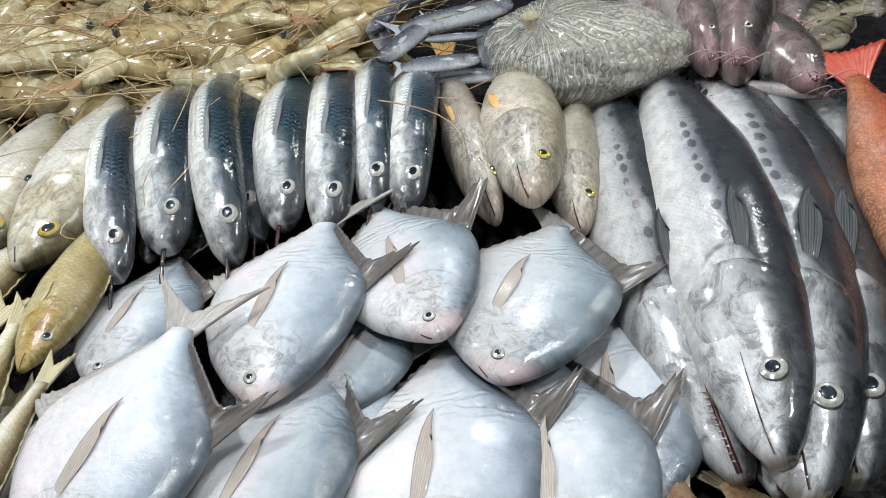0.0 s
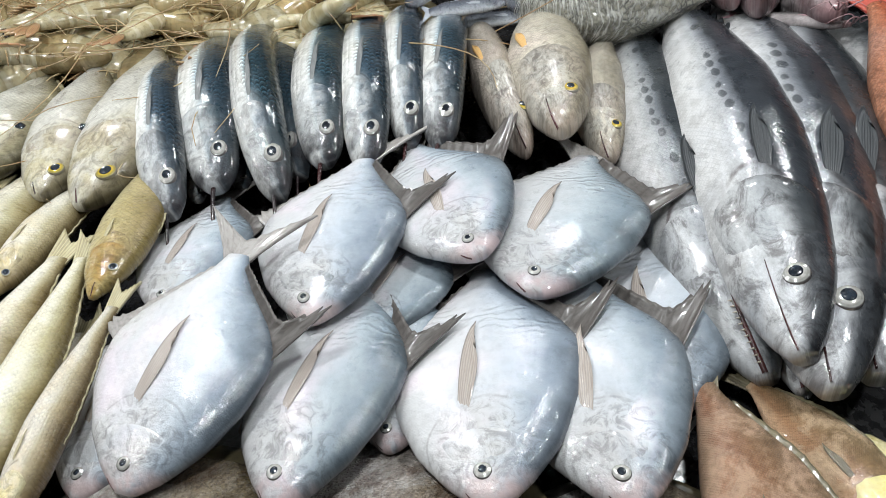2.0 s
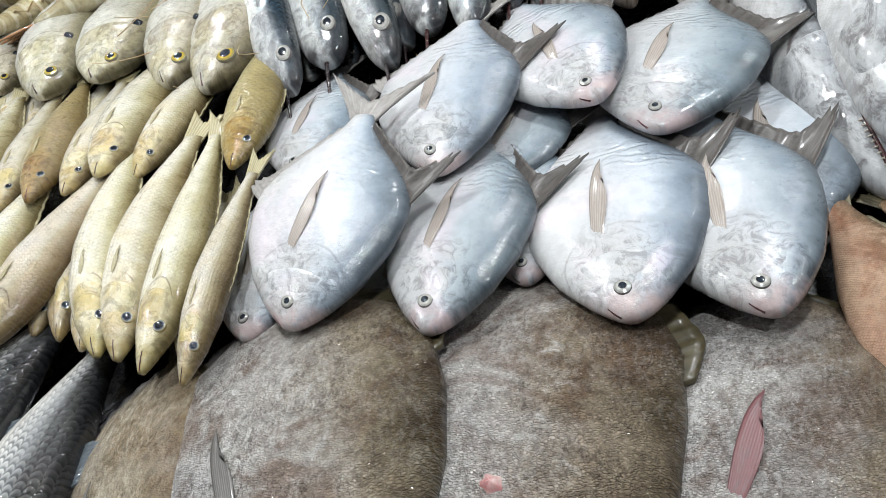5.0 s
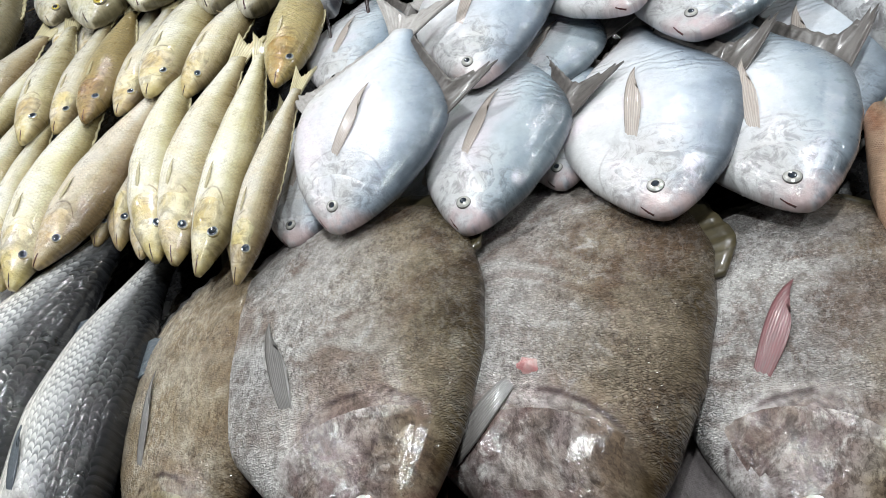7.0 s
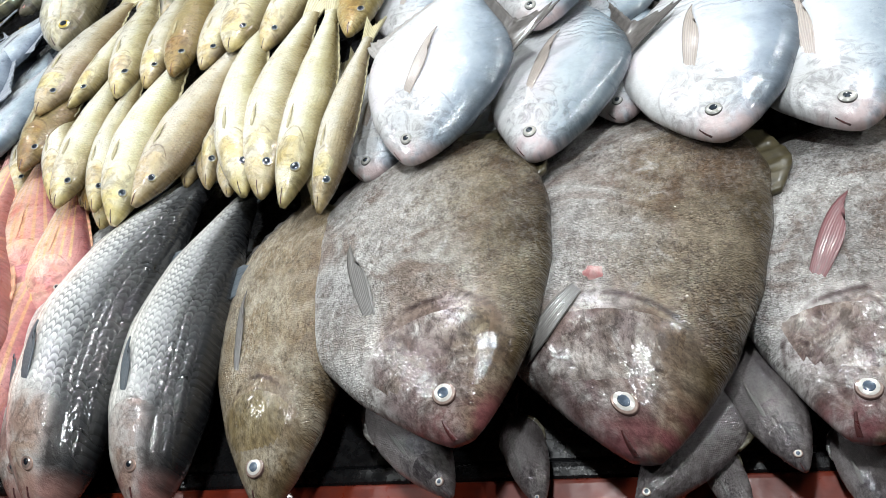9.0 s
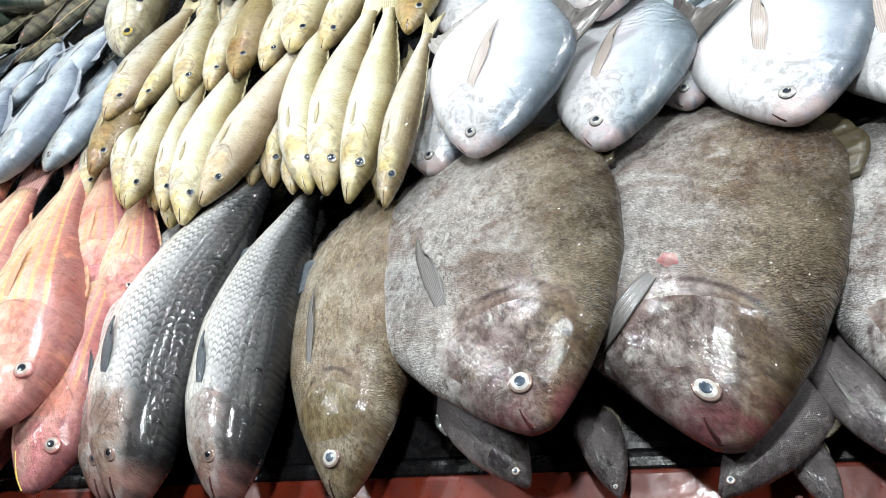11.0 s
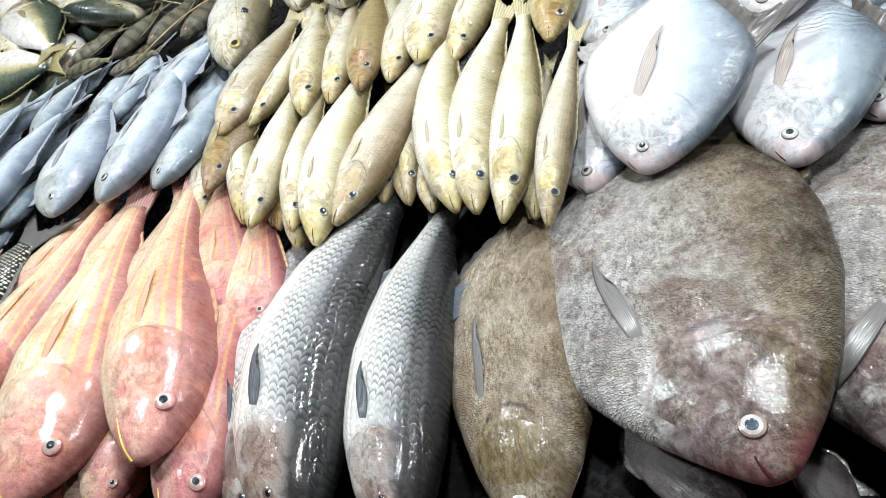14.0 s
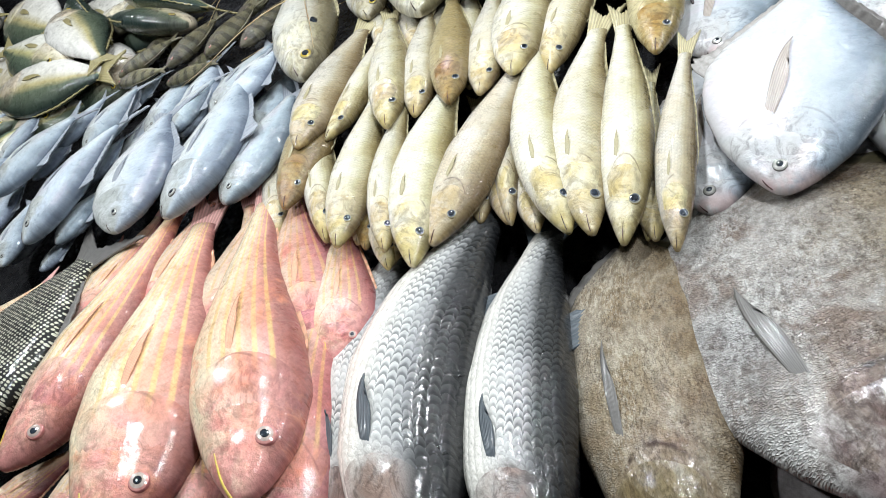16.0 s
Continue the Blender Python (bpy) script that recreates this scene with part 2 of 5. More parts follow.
def mesh_part(name, verts, faces, mat, parent=None, label="", rest=None, smooth=True):
    me = bpy.data.meshes.new(name)
    me.from_pydata([tuple(map(float, p)) for p in verts], [], faces)
    if smooth:
        me.polygons.foreach_set("use_smooth", [True] * len(me.polygons))
    if rest is not None:
        at = me.attributes.new("rest", "FLOAT_VECTOR", "POINT")
        at.data.foreach_set("vector", np.asarray(rest, dtype=np.float32).ravel())
    me.materials.append(mat)
    me.update()
    ob = new(name, me)
    if parent is not None:
        ob.parent = parent
    if label:
        ob["label"] = label
    return ob


def grid_faces(nu, nv, wrap=False, start=0, flip=False):
    out = []
    for i in range(nu - 1):
        for j in range(nv if wrap else nv - 1):
            a, b = start + i * nv + j, start + i * nv + (j + 1) % nv
            c, d = b + nv, a + nv
            out.append((a, d, c, b) if flip else (a, b, c, d))
    return out


def slab(points, thick):
    """A closed thin sheet from a grid of places (nu, nv, 3), thick along its third axis."""
    nu, nv, _ = points.shape
    up = points + np.array((0, 0, thick / 2))
    dn = points - np.array((0, 0, thick / 2))
    verts = np.concatenate((up.reshape(-1, 3), dn.reshape(-1, 3)))
    n = nu * nv
    faces = grid_faces(nu, nv) + grid_faces(nu, nv, start=n, flip=True)
    rim = [i * nv for i in range(nu)] + [(nu - 1) * nv + j for j in range(1, nv)] + [i * nv + nv - 1 for i in range(nu - 2, -1, -1)] + list(range(nv - 2, 0, -1))
    for a, b in zip(rim, rim[1:] + rim[:1]):
        faces.append((a, b, b + n, a + n))
    return verts, faces


def tube(points, radii, seg=6):
    pts = np.array(points, float)
    verts, n = [], len(pts)
    for i in range(n):
        d = pts[min(i + 1, n - 1)] - pts[max(i - 1, 0)]
        d /= np.linalg.norm(d) + 1e-9
        a = np.cross(d, (0.3, 0.2, 0.93))
        a /= np.linalg.norm(a) + 1e-9
        b = np.cross(d, a)
        for j in range(seg):
            w = 2 * math.pi * j / seg
            verts.append(pts[i] + radii[i] * (a * math.cos(w) + b * math.sin(w)))
    return np.array(verts), grid_faces(n, seg, wrap=True) + [tuple(range((n - 1) * seg, n * seg)), tuple(range(seg))[::-1]]


class Shape:
    """The rest shape of a kind of fish, one unit long from snout to tail tip: s along, y to the back, z out of the flank."""

    def __init__(self, rows, power=0.92):
        rows = np.array(rows, float)
        g = np.linspace(rows[0, 0], rows[-1, 0], 241)
        out = []
        for c in (1, 2, 3):
            f = np.interp(g, rows[:, 0], rows[:, c])
            pad = np.r_[2 * f[0] - f[8:0:-1], f, 2 * f[-1] - f[-2:-10:-1]]
            ker = np.hanning(19)[1:-1]
            sm = np.convolve(pad, ker / ker.sum(), "valid")
            w = np.clip(np.minimum(np.arange(len(g)), 8) / 8.0, 0, 1)
            out.append(sm * w + f * (1 - w))
        self.g, (self.top, self.low, self.wide), self.power, self.end = g, out, power, rows[-1, 0]

    def at(self, s, a):
        """Surface places for arrays s (along) and a (angle from the back, 0 to 2 pi)."""
        t, b, w = (np.interp(s, self.g, q) for q in (self.top, self.low, self.wide))
        y = (t + b) / 2 + (t - b) / 2 * np.cos(a)
        sn = np.sin(a)
        return np.stack((s, y, w * np.sign(sn) * np.abs(sn) ** self.power), -1)

    def edge(self, s, upper=True):
        return np.interp(s, self.g, self.top if upper else self.low)


class Fish:
    """One fish laid between a snout place and a tail place; parts are shaped at rest and then bent into place."""

    def __init__(self, name, shape, snout, tail, roll=0.0, side=1, bend=0.0, sag=0.0, fat=1.0, thick=1.0, twist=0.0):
        a, b = Vector(snout), Vector(tail)
        self.long = (b - a).length
        x = (b - a).normalized()
        z = (UP - x * UP.dot(x)).normalized()
        y = x.cross(z) * side
        ca, sa = math.cos(radians(roll)), math.sin(radians(roll))
        self.x, self.y, self.z = np.array(x), np.array(y * ca - z * sa), np.array(z * ca + y * sa)
        self.flatx, self.flaty, self.flatz = np.array(x), np.array(y), np.array(z)
        self.flip = side > 0
        self.bend, self.sag, self.fat, self.thick, self.shape, self.twist = bend, sag, fat, thick, shape, twist
        mid = (a + b) / 2
        self.root = new(name)
        self.root.location = mid
        self.root.empty_display_size = 0.03
        self.base = np.array(a) - np.array(mid)

    def place(self, p):
        p = np.asarray(p, float)
        s, y, z = p[..., 0], p[..., 1] * self.fat, p[..., 2] * self.thick
        arch = 4 * s * (1 - s)
        if self.twist:
            an = np.radians(self.twist) * s
            y, z = y * np.cos(an) - z * np.sin(an), z * np.cos(an) + y * np.sin(an)
        q = self.base + self.long * (s[..., None] * self.x + y[..., None] * self.y + z[..., None] * self.z
                                     + (self.bend * arch)[..., None] * self.flaty + (self.sag * arch)[..., None] * self.flatz)
        return q

    def part(self, name, verts, faces, mat, rest, label="", parent=None):
        if self.flip:
            faces = [f[::-1] for f in faces]
        return mesh_part(name, self.place(verts), faces, mat, parent or self.root, label, rest)

    def body(self, mat, ns=44, na=30):
        sh = self.shape
        u = np.linspace(0, 1, ns)
        s = sh.g[0] + (sh.end - sh.g[0]) * (0.55 * u + 0.45 * u ** 2)
        a = np.linspace(0, 2 * np.pi, na, endpoint=False)
        S, A = np.meshgrid(s, a, indexing="ij")
        p = sh.at(S, A)
        rest = np.stack((S, p[..., 1], np.cos(A)), -1).reshape(-1, 3)
        v = p.reshape(-1, 3)
        faces = grid_faces(ns, na, wrap=True, flip=True)
        faces += [tuple(range(na)), tuple(range((ns - 1) * na, ns * na))[::-1]]
        return self.part("body", v, faces, mat, rest)

    def gill(self, mat, s0, s1, a0=0.7, a1=2.75, high=0.008, bulge=0.05):
        """The gill cover: a plate that lies on the flank and ends in a free hind edge."""
        nu, nv = 9, 14
        for_a = np.linspace(a0, a1, nv)
        for_u = np.linspace(0, 1, nu)
        U, A = np.meshgrid(for_u, for_a, indexing="ij")
        k = (A - a0) / (a1 - a0)
        back = s1 + bulge * (np.sin(np.pi * k) - 0.6)
        S = s0 + (back - s0) * U
        p = self.shape.at(S, A)
        off = high * (U ** 0.7) * np.sin(np.pi * np.clip(k, 0.02, 0.98)) ** 0.5 - 0.0012
        off[-1] = -0.002
        off[:, 0] = off[:, -1] = -0.002
        p[..., 2] += off
        rest = np.stack((S * 0.8, p[..., 1], np.cos(A)), -1).reshape(-1, 3)
        return self.part("gill_cover", p.reshape(-1, 3), grid_faces(nu, nv, flip=True), mat, rest)

    def eye(self, s, a, r, white, black, ring=0.0, pupil=0.5, high=0.28):
        p0 = self.shape.at(np.array(s), np.array(a))
        e = 1e-3
        du = self.shape.at(np.array(s + e), np.array(a)) - p0
        dv = self.shape.at(np.array(s), np.array(a + e)) - p0
        n = np.cross(du, dv)
        n /= np.linalg.norm(n)
        if n[2] < 0:
            n = -n
        n = n + np.array((0, 0, 1.2))
        n /= np.linalg.norm(n)
        ux = np.cross((0, 1, 0), n)
        ux /= np.linalg.norm(ux)
        uy = np.cross(n, ux)
        squash = np.array((1, 1 / self.fat, 1 / self.thick))

        def dome(rad, top, sink, prof):
            rings, seg = len(prof), 20
            th = np.linspace(0, 2 * np.pi, seg, endpoint=False)
            vs, rs = [], []
            for q, h in prof:
                for w in th:
                    vs.append(p0 + (ux * math.cos(w) + uy * math.sin(w)) * q * rad * squash + n * (h * top + sink) * squash)
                    rs.append((q, w, h))
            return np.array(vs), grid_faces(rings, seg, wrap=True) + [tuple(range((rings - 1) * seg, rings * seg))], rs

        v, f, rs = dome(r, r * high, 0.0, ((1.14, -1.3), (1.1, -0.2), (1.02, 0.12), (0.95, 0.18), (0.82, 0.42), (0.6, 0.66), (0.35, 0.8), (0.1, 0.86)))
        ball = self.part("eye", v, f, white, rs)
        v, f, rs = dome(r * pupil, r * high * 0.5, r * high * 0.8, ((1.0, -0.3), (0.96, 0.05), (0.75, 0.25), (0.4, 0.4), (0.1, 0.45)))
        self.part("pupil", v, f, black, rs, parent=ball)
        return ball

    def mouth(self, mat, s1, v0=0.1, v1=-0.3, wide=0.006, a_mid=1.75, s0=0.001):
        n = 8
        t = np.linspace(0, 1, n)
        s = s0 + (s1 - s0) * t
        out = []
        for k in (-1, -0.4, 0.4, 1):
            a = a_mid + (v0 + (v1 - v0) * t) * -0.6 + k * wide * (1 - 0.6 * t) / np.maximum(0.02, np.interp(s, self.shape.g, (self.shape.top - self.shape.low) / 2))
            p = self.shape.at(s, a)
            p[:, 2] += 0.0025 if abs(k) < 0.9 else -0.002
            out.append(p)
        p = np.stack(out, 1)
        return self.part("mouth", p.reshape(-1, 3), grid_faces(n, 4, flip=True), mat, np.zeros((n * 4, 3)))

    def tail(self, mat, spread=0.2, fork=0.6, start=None, thick=0.008, name="tail_fin", lift=0.0):
        s0 = (start or self.shape.end) - 0.02
        nu, nv = 8, 25
        v = np.linspace(-1, 1, nv)
        u = np.linspace(0, 1, nu)
        U, V = np.meshgrid(u, v, indexing="ij")
        root_h = max(0.012, float(self.shape.edge(s0)))
        length = (1 - s0) * (1 - fork + fork * np.abs(V) ** 1.2)
        S = s0 + length * U
        Y = V * (root_h + (spread - root_h) * U ** 1.15 * (0.75 + 0.25 * np.abs(V)))
        Z = 0.004 * np.sin(V * 30) * U + lift * U ** 2
        p = np.stack((S, Y, Z), -1)
        verts, faces = slab(p, thick)
        rest = np.stack((U, V, Z), -1).reshape(-1, 3)
        return self.part(name, verts, faces, mat, np.concatenate((rest, rest)))

    def ridge(self, name, mat, s0, s1, high, upper=True, lobe=0.0, lobe_at=0.0, sweep=0.3, thick=0.006, spiky=0, lift=0.0, sink=0.02, lobe_wide=0.2):
        """A fin along the back or the belly, higher where its lobe stands."""
        nu, nv = 6, 34
        k = np.linspace(0, 1, nv)
        s = s0 + (s1 - s0) * k
        hgt = high * np.sin(np.pi * np.clip(0.08 + 0.9 * k, 0, 1)) ** 0.6 + lobe * np.exp(-((k - lobe_at) / lobe_wide) ** 2)
        if spiky:
            hgt = hgt * (0.72 + 0.28 * np.abs(np.sin(k * spiky * np.pi)))
        u = np.linspace(0, 1, nu)
        U, K = np.meshgrid(u, k, indexing="ij")
        sgn = 1 if upper else -1
        base = self.shape.edge(s, upper) - sgn * sink
        S = s + U * (hgt * sweep + 0.01)
        Y = base + sgn * U * (hgt + sink)
        Z = 0.003 * np.sin(K * 60) * U + lift * U
        verts, faces = slab(np.stack((S, Y, Z), -1), thick)
        rest = np.stack((U, K * 3, Z), -1).reshape(-1, 3)
        return self.part(name, verts, faces, mat, np.concatenate((rest, rest)))

    def pectoral(self, mat, s, a, long, wide, turn=0.0, lift=0.02, name="pectoral_fin", thick=0.003):
        """A leaf-shaped fin that lies back along the flank from its root."""
        nu, nv = 12, 9
        u, v = np.linspace(0, 1, nu), np.linspace(-1, 1, nv)
        U, V = np.meshgrid(u, v, indexing="ij")
        w = wide * (0.3 + 0.9 * U) * np.clip(1.0 - U ** 3, 0.02, 1) ** 0.7
        lx, ly = U * long * (1 - 0.16 * V * np.abs(V)) , V * w
        c, q = math.cos(radians(turn)), math.sin(radians(turn))
        p0 = self.shape.at(np.array(s), np.array(a))
        S, Y = p0[0] + lx * c - ly * q, p0[1] + lx * q + ly * c
        t, b, wd = (np.interp(S, self.shape.g, f) for f in (self.shape.top, self.shape.low, self.shape.wide))
        cs = np.clip((Y - (t + b) / 2) / np.maximum(1e-4, (t - b) / 2), -1, 1)
        flank = wd * np.sqrt(1 - cs ** 2) ** self.shape.power
        Z = flank + 0.003 - 0.012 * (1 - U) ** 4 + lift * U ** 1.5 + 0.001 * np.sin(V * 9) * U
        verts, faces = slab(np.stack((S, Y, Z), -1), thick)
        rest = np.stack((U, V, Z), -1).reshape(-1, 3)
        return self.part(name, verts, faces, mat, np.concatenate((rest, rest)))

# ---- the stall and the unseen hall added round it ----


def hall_mat(name, tint, other, scale, rough):
    return plain_skin(name, tint, other, scale, rough, 0.0, 0.0, 0.15)


# Plaster set dark so that little light bounces back on the fish.
PLASTER = hall_mat("hall_plaster", (0.16, 0.165, 0.165), (0.11, 0.11, 0.11), 1.2, 0.8)
CONCRETE = hall_mat("wet_concrete", (0.22, 0.22, 0.22), (0.13, 0.13, 0.13), 2.0, 0.35)
LINER = plain_skin("black_liner", (0.008, 0.008, 0.009), (0.02, 0.02, 0.022), 14, 0.25, 0, 0.5)
BOARD = plain_skin("red_board", (0.3, 0.04, 0.015), (0.16, 0.022, 0.012), 10, 0.35, 0, 0.5)
STEEL = plain_skin("dull_steel", (0.25, 0.25, 0.26), (0.15, 0.15, 0.15), 8, 0.4, 0.8, 0.0)


def box(name, x0, x1, y0, y1, z0, z1, mat, parent=None, bevel=0.0, tilt=None, label=""):
    bm = bmesh.new()
    bmesh.ops.create_cube(bm, size=1.0)
    for v in bm.verts:
        v.co = Vector(((x0 + x1) / 2 + v.co.x * (x1 - x0), (y0 + y1) / 2 + v.co.y * (y1 - y0), (z0 + z1) / 2 + v.co.z * (z1 - z0)))
        if tilt:
            v.co.z += SLOPE_X * v.co.x + SLOPE_Y * v.co.y
    if bevel:
        bmesh.ops.bevel(bm, geom=bm.edges[:], offset=bevel, segments=3, affect="EDGES", profile=0.6)
    me = bpy.data.meshes.new(name)
    bm.to_mesh(me)
    bm.free()
    me.materials.append(mat)
    ob = new(name, me)
    if parent is not None:
        ob.parent = parent
    if label:
        ob["label"] = label
    return ob


X0, X1, Y1 = -2.7, 1.5, 2.3
tagged(box("floor", -5.0, 4.0, -3.5, 5.0, -0.1, 0.0, CONCRETE), "wet grey concrete market floor", "floor", "", "structure")
# Unseen ceiling and walls, added to enclose the bulbs and shape their bounce.
tagged(box("ceiling", -5.0, 4.0, -3.5, 5.0, 3.0, 3.1, PLASTER), "unseen dark grey hall ceiling", "ceiling", "", "structure")
for wname, wx0, wx1, wy0, wy1 in (("wall_north", -5.0, 4.0, 5.0, 5.15), ("wall_south", -5.0, 4.0, -3.65, -3.5), ("wall_west", -5.15, -5.0, -3.5, 5.0), ("wall_east", 4.0, 4.15, -3.5, 5.0)):
    tagged(box(wname, wx0, wx1, wy0, wy1, 0.0, 3.0, PLASTER), "unseen plain dark grey hall wall", "wall", "", "structure")
stall = new("display_stall")
stall.location = (0, 0, 0)
tagged(stall, "sloping market stall lined with black wet plastic", "stall")
box("display_top", X0, X1, 0.097, Y1, LEVEL - 0.2, LEVEL - 0.125, LINER, stall, 0.01, True, "black plastic-lined sloping top")
box("front_rail", X0, X1, 0.078, 0.097, LEVEL - 0.21, LEVEL - 0.118, LINER, stall, 0.008, True, "black rolled front rail")
box("front_board", X0, X1, -0.02, 0.078, LEVEL - 0.3, LEVEL - 0.114, BOARD, stall, 0.006, True, "wet dark red front board")
for lx in (-2.5, -0.6, 1.3):
    for ly in (0.25, 2.1):
        box("leg", lx - 0.03, lx + 0.03, ly - 0.03, ly + 0.03, 0.0, bed(lx, ly, -0.17), STEEL, stall, 0.004)

# ---- skins ----
BLACK = plain_skin("pupil_black", (0.008, 0.01, 0.014), (0.03, 0.04, 0.055), 60, 0.12, 0, 1.0, 0.0)
PUPIL_GREY = plain_skin("pupil_grey", (0.05, 0.07, 0.1), (0.16, 0.2, 0.26), 60, 0.12, 0, 1.0, 0.0)
MOUTH = plain_skin("mouth_dark", (0.02, 0.008, 0.008), (0.1, 0.03, 0.03), 30, 0.3, 0, 0.6)


def eye_skin(name, inner, outer, rim):
    k = Nodes(name)
    vec, q, w, h, rnd, plain = k.rest()
    col = k.ramp(k.math("MULTIPLY", q, 0.85), ((0.0, inner), (0.66, inner), (0.72, outer), (0.84, outer), (0.9, rim)))
    co = k.add("ShaderNodeTexCoord").outputs["Object"]
    col = k.mix(k.span(k.noise(co, 220, 4), 0.35, 0.7, 0, 0.5), col, k.mix(1.0, col, (0.5, 0.48, 0.45), "MULTIPLY"))
    return k.surface(col, 0.15, 0.2, None, 1.0, 0.04)


EYE_SILVER = eye_skin("eye_silver", (0.5, 0.5, 0.47), (0.36, 0.36, 0.34), (0.14, 0.13, 0.13))
EYE_PALE = eye_skin("eye_pale", (0.74, 0.72, 0.68), (0.4, 0.3, 0.26), (0.16, 0.1, 0.09))
EYE_GOLD = eye_skin("eye_gold", (0.62, 0.45, 0.06), (0.4, 0.33, 0.1), (0.2, 0.18, 0.14))
EYE_PINK = eye_skin("eye_pink", (0.6, 0.5, 0.45), (0.75, 0.35, 0.32), (0.65, 0.25, 0.25))
EYE_DULL = eye_skin("eye_dull", (0.22, 0.17, 0.15), (0.4, 0.28, 0.24), (0.5, 0.34, 0.28))
EYE_BLUE = eye_skin("eye_blue", (0.09, 0.11, 0.15), (0.36, 0.36, 0.3), (0.42, 0.34, 0.16))

POMFRET_SKIN = skin("white_pomfret_skin", ((0.0, (0.63, 0.63, 0.63)), (0.42, (0.61, 0.62, 0.64)), (0.66, (0.5, 0.55, 0.6)), (0.84, (0.26, 0.31, 0.36)), (1.0, (0.09, 0.11, 0.13))), 190, 0.12, 1, 0.05, 0.2,
                    (0.55, 0.55, 0.55), veil=((0.86, 0.9, 0.96), 0.35), dirt=0.12, fine=0.35, cheeks=0.6, slit_shade=0.3, rough=0.24, metal=0.03, coat=0.7, sheen=(0.8, 0.69, 0.75), ripples=0.8, blotch=0.34, gloss_break=0.2, nose=(0.58, 0.46, 0.46), lift=0.0003)
POMFRET_FIN = fin_skin("pomfret_fin_skin", (0.42, 0.4, 0.38), (0.16, 0.14, 0.13), 0.2, 40)
POMFRET_DARK_FIN = fin_skin("pomfret_edge_fin_skin", (0.12, 0.108, 0.1), (0.03, 0.025, 0.022), 0.1, 26, coat=0.3)
POMFRET_PEC = fin_skin("pomfret_pectoral_skin", (0.5, 0.45, 0.41), (0.28, 0.22, 0.18), 0.3, 22)
POMPANO_SKIN = skin("grey_pompano_skin", ((0.0, (0.74, 0.73, 0.71)), (0.3, (0.7, 0.68, 0.65)), (0.52, (0.58, 0.54, 0.495)), (0.74, (0.37, 0.31, 0.22)), (1.0, (0.1, 0.075, 0.035))), 230, 0.9, 0.6, 0.3, 0.2,
                    (0.24, 0.18, 0.175), (0.7, 0.68, 0.65), 20.0, 0.53, 0.66, 0.3, flakes=((0.8, 0.79, 0.77), 0.75, -0.6, 0.6), veil=((0.5, 0.4, 0.34), 0.85), slit_shade=0.9, slit_wide=0.012, rough=0.32, metal=0.0, coat=0.7, blotch=0.55, nose=(0.2, 0.07, 0.07), cheeks=0.75, regular=0.85, lift=0.0016, dirt=0.6, fine=0.7, film=0.85)
POMPANO_TAN = skin("brown_pompano_skin", ((0.0, (0.46, 0.4, 0.31)), (0.4, (0.34, 0.285, 0.21)), (1.0, (0.2, 0.145, 0.08))), 170, 0.6, 0.6, 0.2, 0.2, (0.26, 0.2, 0.11), (0.42, 0.37, 0.28), 6, flakes=((0.6, 0.55, 0.45), 0.7, -0.6, 0.6), veil=((0.7, 0.58, 0.4), 0.6), slit_shade=0.8, slit_wide=0.01,
                   rough=0.34, metal=0.0, coat=0.6, blotch=0.5, regular=0.8, lift=0.0012, dirt=0.55, fine=0.6)
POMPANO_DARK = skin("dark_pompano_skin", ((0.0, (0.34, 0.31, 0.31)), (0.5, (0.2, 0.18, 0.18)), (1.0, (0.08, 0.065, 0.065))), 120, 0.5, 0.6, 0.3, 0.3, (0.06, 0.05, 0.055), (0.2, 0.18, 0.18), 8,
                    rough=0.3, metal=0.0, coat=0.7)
POMPANO_FIN = fin_skin("pompano_fin_skin", (0.2, 0.19, 0.18), (0.08, 0.075, 0.07), 0.1, 30)
POMPANO_OLIVE_FIN = fin_skin("pompano_olive_fin_skin", (0.09, 0.075, 0.04), (0.025, 0.02, 0.012), 0.1, 30)
RAW_FLESH = plain_skin("raw_flesh", (0.5, 0.22, 0.22), (0.62, 0.46, 0.43), 60, 0.25, 0, 0.8)
REDDENED_FIN = fin_skin("reddened_fin_skin", (0.22, 0.085, 0.09), (0.15, 0.12, 0.12), 0.1, 30, coat=0.3)
WHITING_SKIN = skin("whiting_skin", ((0.0, (0.88, 0.84, 0.76)), (0.34, (0.84, 0.8, 0.7)), (0.54, (0.72, 0.69, 0.58)), (0.72, (0.5, 0.45, 0.3)), (0.9, (0.26, 0.21, 0.11)), (1.0, (0.15, 0.11, 0.05))), 95, 0.8, 1.0, 0.1, 0.2,
                    (0.62, 0.5, 0.26), tiles=(70.0, 0.2, 0.3, -1.2, -0.8, (1.12, 1.12, 1.1)), slit_shade=0.6, veil=((0.9, 0.85, 0.7), 0.6), dirt=0.22, rough=0.22, metal=0.05, coat=0.8, sheen=(0.84, 0.76, 0.6), blotch=0.3, nose=(0.42, 0.33, 0.14), lift=0.0007, regular=0.3)
WHITING_BROWN = skin("brown_whiting_skin", ((0.0, (0.62, 0.54, 0.33)), (0.4, (0.42, 0.34, 0.16)), (1.0, (0.18, 0.13, 0.045))), 62, 0.45, 1.0, 0.25, 0.22, (0.36, 0.22, 0.06), rough=0.24, metal=0.12, coat=0.7)
WHITING_FIN = fin_skin("whiting_fin_skin", (0.55, 0.5, 0.32), (0.34, 0.28, 0.13), 0.35, 26)
